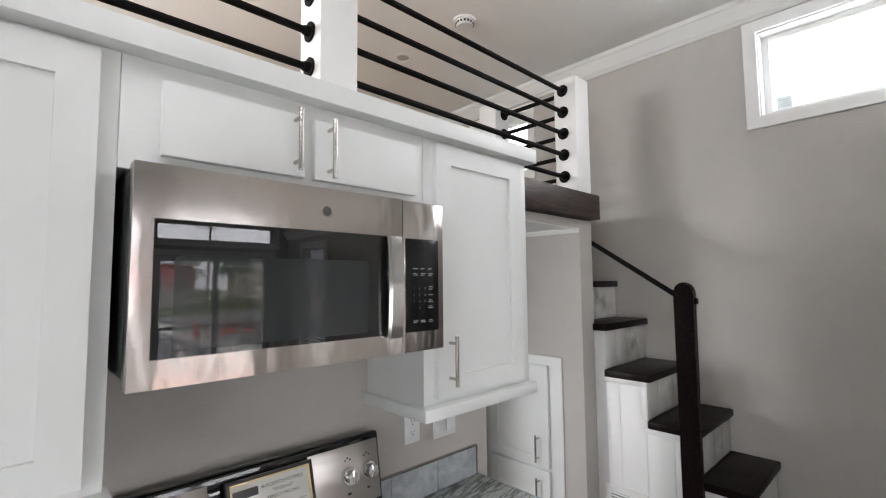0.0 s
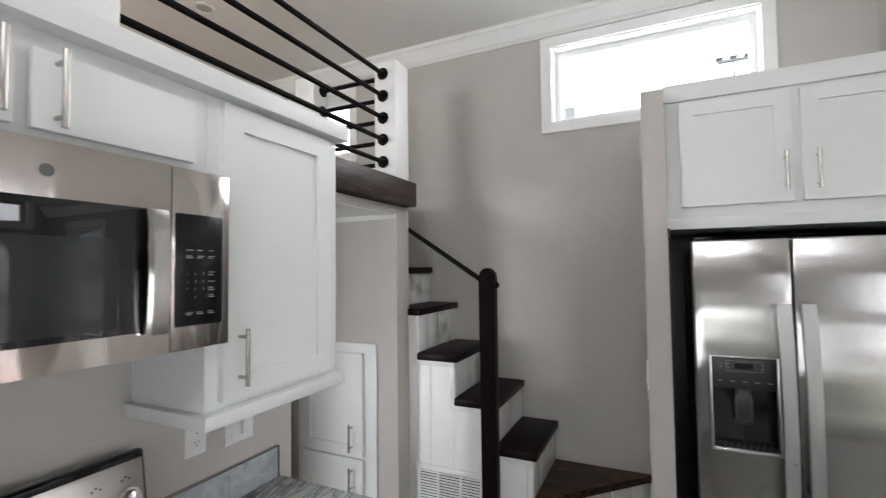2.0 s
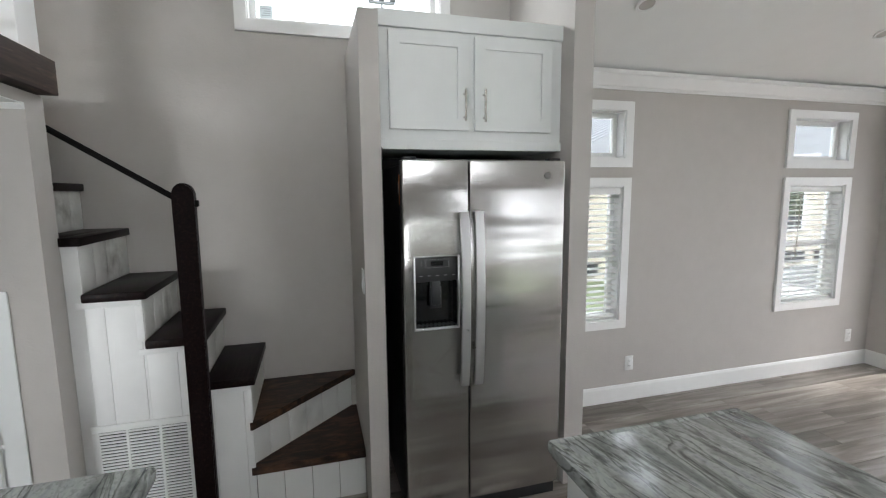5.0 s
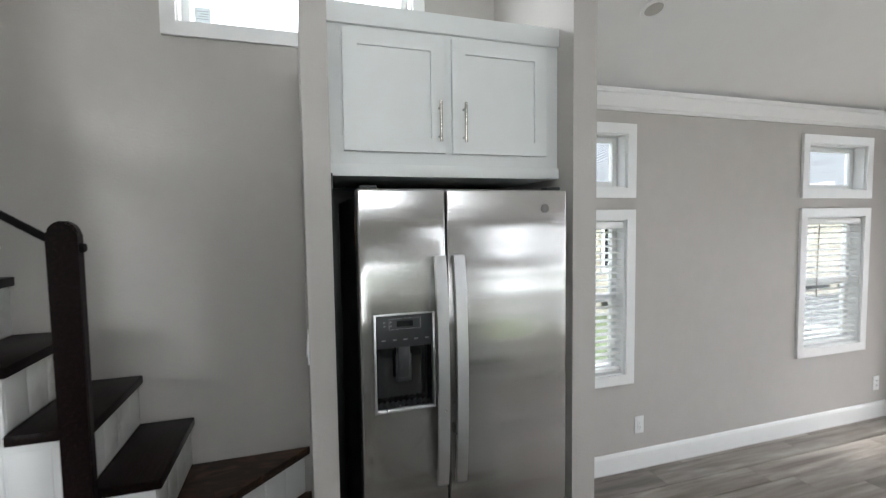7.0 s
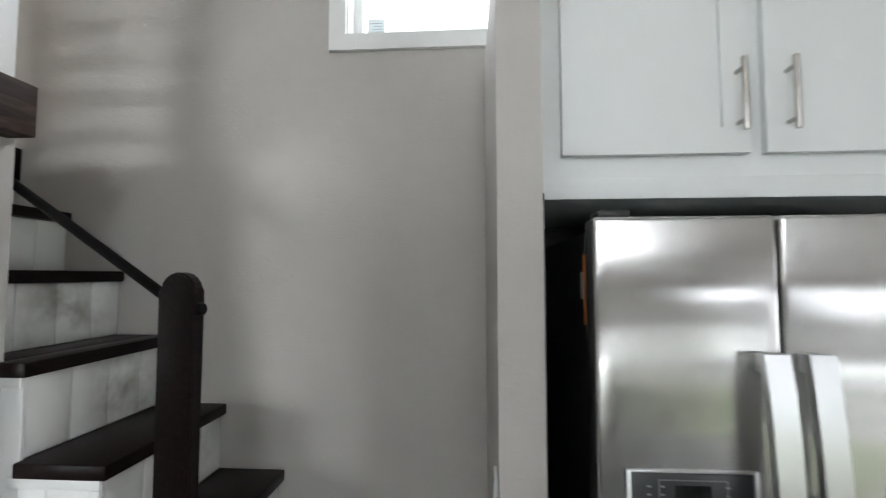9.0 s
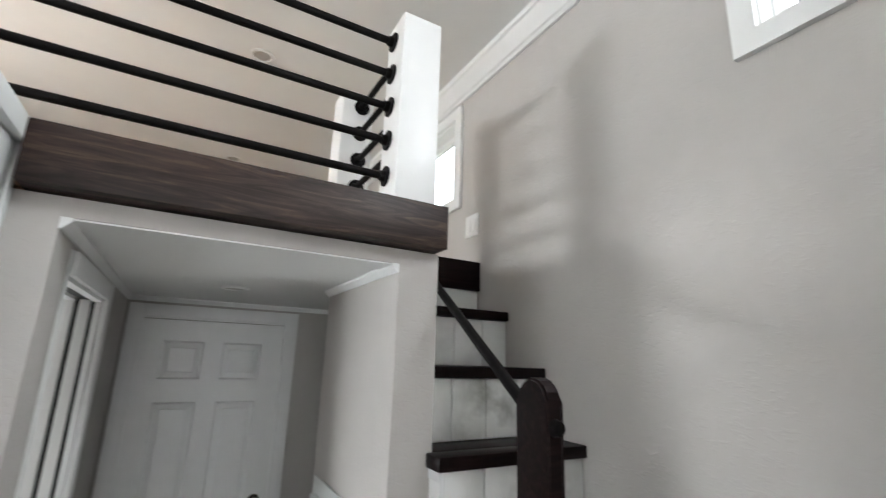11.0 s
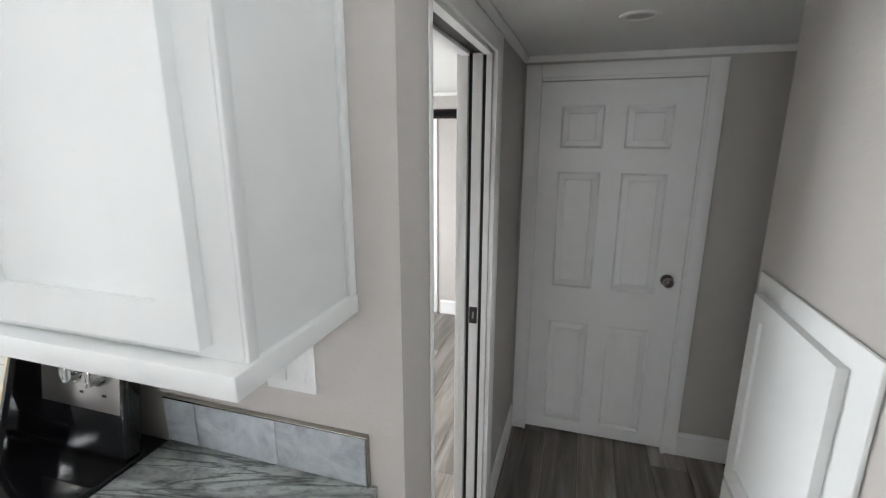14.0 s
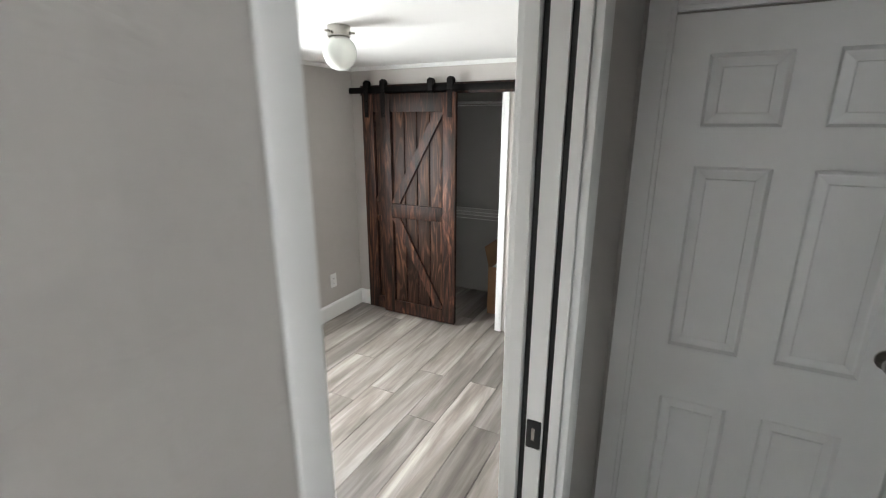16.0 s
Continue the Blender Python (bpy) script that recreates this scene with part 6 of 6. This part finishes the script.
HEDGE = material("yellow_green_hedge", (0.17, 0.17, 0.03), 0.8, grain=0.4, scale=6)
hg = thing("hedge", (14.6, -40, -0.6), "low yellow-green hedge on the verge", "hedge")
bm = B()
rnd = random.Random(12)
for k in range(700):
    c = Vector((14.6 + rnd.uniform(-2.2, 2.2), -40 + rnd.uniform(-0.5, 0.5), -0.6 + rnd.uniform(0, 0.8) ** 0.8))
    a = Vector((rnd.uniform(-1, 1), rnd.uniform(-1, 1), rnd.uniform(-1, 1))).normalized() * 0.14
    b = a.cross(Vector((rnd.uniform(-1, 1), 0.3, rnd.uniform(-1, 1)))).normalized() * 0.07
    bm.faces.new([bm.verts.new(c + a), bm.verts.new(c + b), bm.verts.new(c - a), bm.verts.new(c - b)])
tagged(part("leaves", bm, HEDGE, hg), kind="stuff")
for x, y in ((6.3, -20.6), (7.4, -20.2), (8.0, -20.8), (8.6, -20.4)):
    cn = thing("traffic_cone", (x, y, -0.592), "orange traffic cone on the walk", "traffic cone", group="traffic cones")
    bm = B()
    box(bm, x - 0.18, x + 0.18, y - 0.18, y + 0.18, -0.5915, -0.55, 0.01)
    part("base", bm, CONE, cn)
    bm = B()
    tube(bm, (x, y, -0.55), (x, y, 0.15), 0.13, 16, 0.03)
    part("cone", bm, CONE, cn)


def palm(x, y, h, seed):
    rnd = random.Random(seed)
    root = thing("palm_tree", (x, y, -0.6), "palm tree with arching green fronds", "tree", group="palm trees")
    bm = B()
    for k in range(8):
        tube(bm, (x + 0.02 * k, y, -0.6 + h * k / 8), (x + 0.02 * (k + 1), y, -0.6 + h * (k + 1) / 8 + 0.01), 0.16 - 0.008 * k, 12, 0.13 - 0.008 * k)
    part("trunk", bm, TRUNK, root)
    bm = B()
    top = Vector((x + 0.16, y, h - 0.6))
    for k in range(18):
        az, el = rnd.uniform(0, 6.28), rnd.uniform(0.1, 1.1)
        L = rnd.uniform(1.5, 2.1)
        p = top.copy()
        d = Vector((math.cos(az) * math.cos(el), math.sin(az) * math.cos(el), math.sin(el)))
        for j in range(14):
            q = p + d * (L / 14)
            side = d.cross(Vector((0, 0, 1))).normalized()
            ln = 0.5 * math.sin(math.pi * (j + 1) / 15.5) + 0.08
            for sgn in (-1, 1):
                tip = p + side * sgn * ln + d * ln * 0.7 - Vector((0, 0, ln * 0.45))
                v = [bm.verts.new(p), bm.verts.new(p + d * 0.05), bm.verts.new(tip)]
                bm.faces.new(v)
            p = q
            d = (d - Vector((0, 0, 0.13))).normalized()
    part("crown", bm, PALM, root)
    return root


palm(15.2, -43.5, 3.2, 3)
palm(17.5, -45.0, 4.4, 5)
palm(13.6, -50.0, 3.4, 8)
palm(12.0, -39.0, 7.6, 11)


def gable_house(x0, x1, y0, y1, h, label):
    """A sided house with its gable end and raking trim towards the street."""
    root = thing("house", ((x0 + x1) / 2, (y0 + y1) / 2, -0.6), label, "house")
    xm, peak = (x0 + x1) / 2, h + (x1 - x0) * 0.30
    bm = B()
    box(bm, x0, x1, y0, y1, -0.6, h)
    prism(bm, [(x0, y0, h + 0.001), (x1, y0, h + 0.001), (xm, y0, peak)], (0, y1 - y0, 0))
    part("wall", bm, SIDING, root)
    for k in range(int((h + 0.5) / 0.16)):
        bm = B()
        box(bm, x0 + 0.14, x1 - 0.14, y1 + 0.001, y1 + 0.022, -0.5 + 0.16 * k, -0.36 + 0.16 * k)
        part("siding_board", bm, SIDING, root)
    for a, b in ((x0 - 0.5, xm), (x1 + 0.5, xm)):
        za = h - 0.15
        bm = B()
        prism(bm, [(a, y0 - 0.3, za), (b, y0 - 0.3, peak + 0.02), (b, y0 - 0.3, peak + 0.16), (a, y0 - 0.3, za + 0.14)], (0, y1 - y0 + 0.7, 0))
        part("roof_slope", bm, ROOFING, root)
        bm = B()
        prism(bm, [(a, y1 + 0.401, za - 0.18), (b, y1 + 0.401, peak - 0.16), (b, y1 + 0.401, peak + 0.15), (a, y1 + 0.401, za + 0.13)], (0, 0.03, 0))
        part("rake_board", bm, WHITE, root)
    for x in (x0, x1 - 0.13):
        bm = B()
        box(bm, x, x + 0.13, y1 + 0.001, y1 + 0.03, -0.6, h - 0.02)
        part("corner_board", bm, WHITE, root)
    bm = B()
    box(bm, xm - 0.3, xm + 0.3, y1 + 0.001, y1 + 0.03, h + 0.3, h + 0.8)
    part("attic_vent", bm, BLACK, root)
    return root


gable_house(17.5, 25.0, -51, -43, 3.4, "pale sided house with a white-trimmed gable")

LEAF = material("broad_leaf", (0.06, 0.10, 0.03), 0.6, grain=0.35, scale=4)


def street_tree(x, y, h, seed):
    """A broad tree: tapered trunk, limbs, and a crown of leaf clumps with gaps."""
    rnd = random.Random(seed)
    root = thing("street_tree", (x, y, -0.6), "broad-leaved green tree across the street", "tree", group="street trees")
    bm = B()
    top = Vector((x, y, -0.6 + h * 0.45))
    tube(bm, (x, y, -0.6), top, 0.22, 10, 0.13)
    ends = []
    for k in range(6):
        a = 6.28 * k / 6 + rnd.uniform(-0.3, 0.3)
        e = top + Vector((math.cos(a) * h * 0.27, math.sin(a) * h * 0.27, h * rnd.uniform(0.15, 0.38)))
        tube(bm, top - Vector((0, 0, 0.1)), e, 0.09, 6, 0.03)
        ends.append(e)
    part("trunk", bm, TRUNK, root)
    bm = B()
    for e in ends + [top + Vector((0, 0, h * 0.42))]:
        for k in range(9):
            c = e + Vector((rnd.gauss(0, 0.09), rnd.gauss(0, 0.09), rnd.gauss(0, 0.07))) * h
            for q in range(22):
                p = c + Vector((rnd.gauss(0, 0.045), rnd.gauss(0, 0.045), rnd.gauss(0, 0.035))) * h
                u = Vector((rnd.uniform(-1, 1), rnd.uniform(-1, 1), rnd.uniform(-1, 1))).normalized() * 0.2
                v = u.cross(Vector((rnd.uniform(-1, 1), 0.4, rnd.uniform(-1, 1)))).normalized() * 0.1
                bm.faces.new([bm.verts.new(w) for w in (p + u, p + v, p - u, p - v)])
    part("crown", bm, LEAF, root)
    return root


for x, y, h, seed in ((18.5, -49, 6.0, 21), (23.5, -52, 7.2, 22), (29.0, -48, 6.4, 23), (35.0, -50, 7.0, 24)):
    street_tree(x, y, h, seed)

# street lamp beyond the stair window
sl = thing("street_lamp", (26, 0.9, -0.6), "tall pole with floodlights", "street lamp")
bm = B()
tube(bm, (26, -3.6, -0.6), (26, -3.6, 11.7), 0.10, 10, 0.06)
part("pole", bm, ROOFING, sl)
bm = B()
box(bm, 25.9, 26.1, -4.3, -2.9, 11.6, 11.7)
part("arm", bm, ROOFING, sl)
for y in (-4.2, -3.6, -3.0):
    bm = B()
    box(bm, 25.7, 26.2, y - 0.16, y + 0.16, 11.75, 12.0, 0.03)
    part("lamp_head", bm, ROOFING, sl)

# ---- floor planks ----
PW, PL = 0.178, 1.22
rnd = random.Random(7)
floor_ob = bpy.data.objects["floor"]
x = XW
plank_meshes = {}
while x < XE - 0.01:
    w = min(PW, XE - x)
    y = YS - rnd.uniform(0.1, 1.1)
    while y < YN:
        y0, y1 = max(y, YS), min(y + PL, 5.40)
        if y1 - y0 > 0.02:
            key = (round(w, 3), round(y1 - y0, 3))
            if key not in plank_meshes:
                bm = B()
                box(bm, 0.0008, w - 0.0008, 0.0008, y1 - y0 - 0.0008, -0.0115, 0.0)
                for v in bm.verts:
                    if v.co.z > -0.001:
                        v.co.x += 0.0012 if v.co.x < w / 2 else -0.0012
                me = finish(bm, "plank", FLOOR, (0, 0, 0), False)
                plank_meshes[key] = me
            ob = new("plank", plank_meshes[key])
            ob.parent = floor_ob
            ob.location = Vector((x, y0, 0)) - floor_ob.location
        y += PL
    x += PW
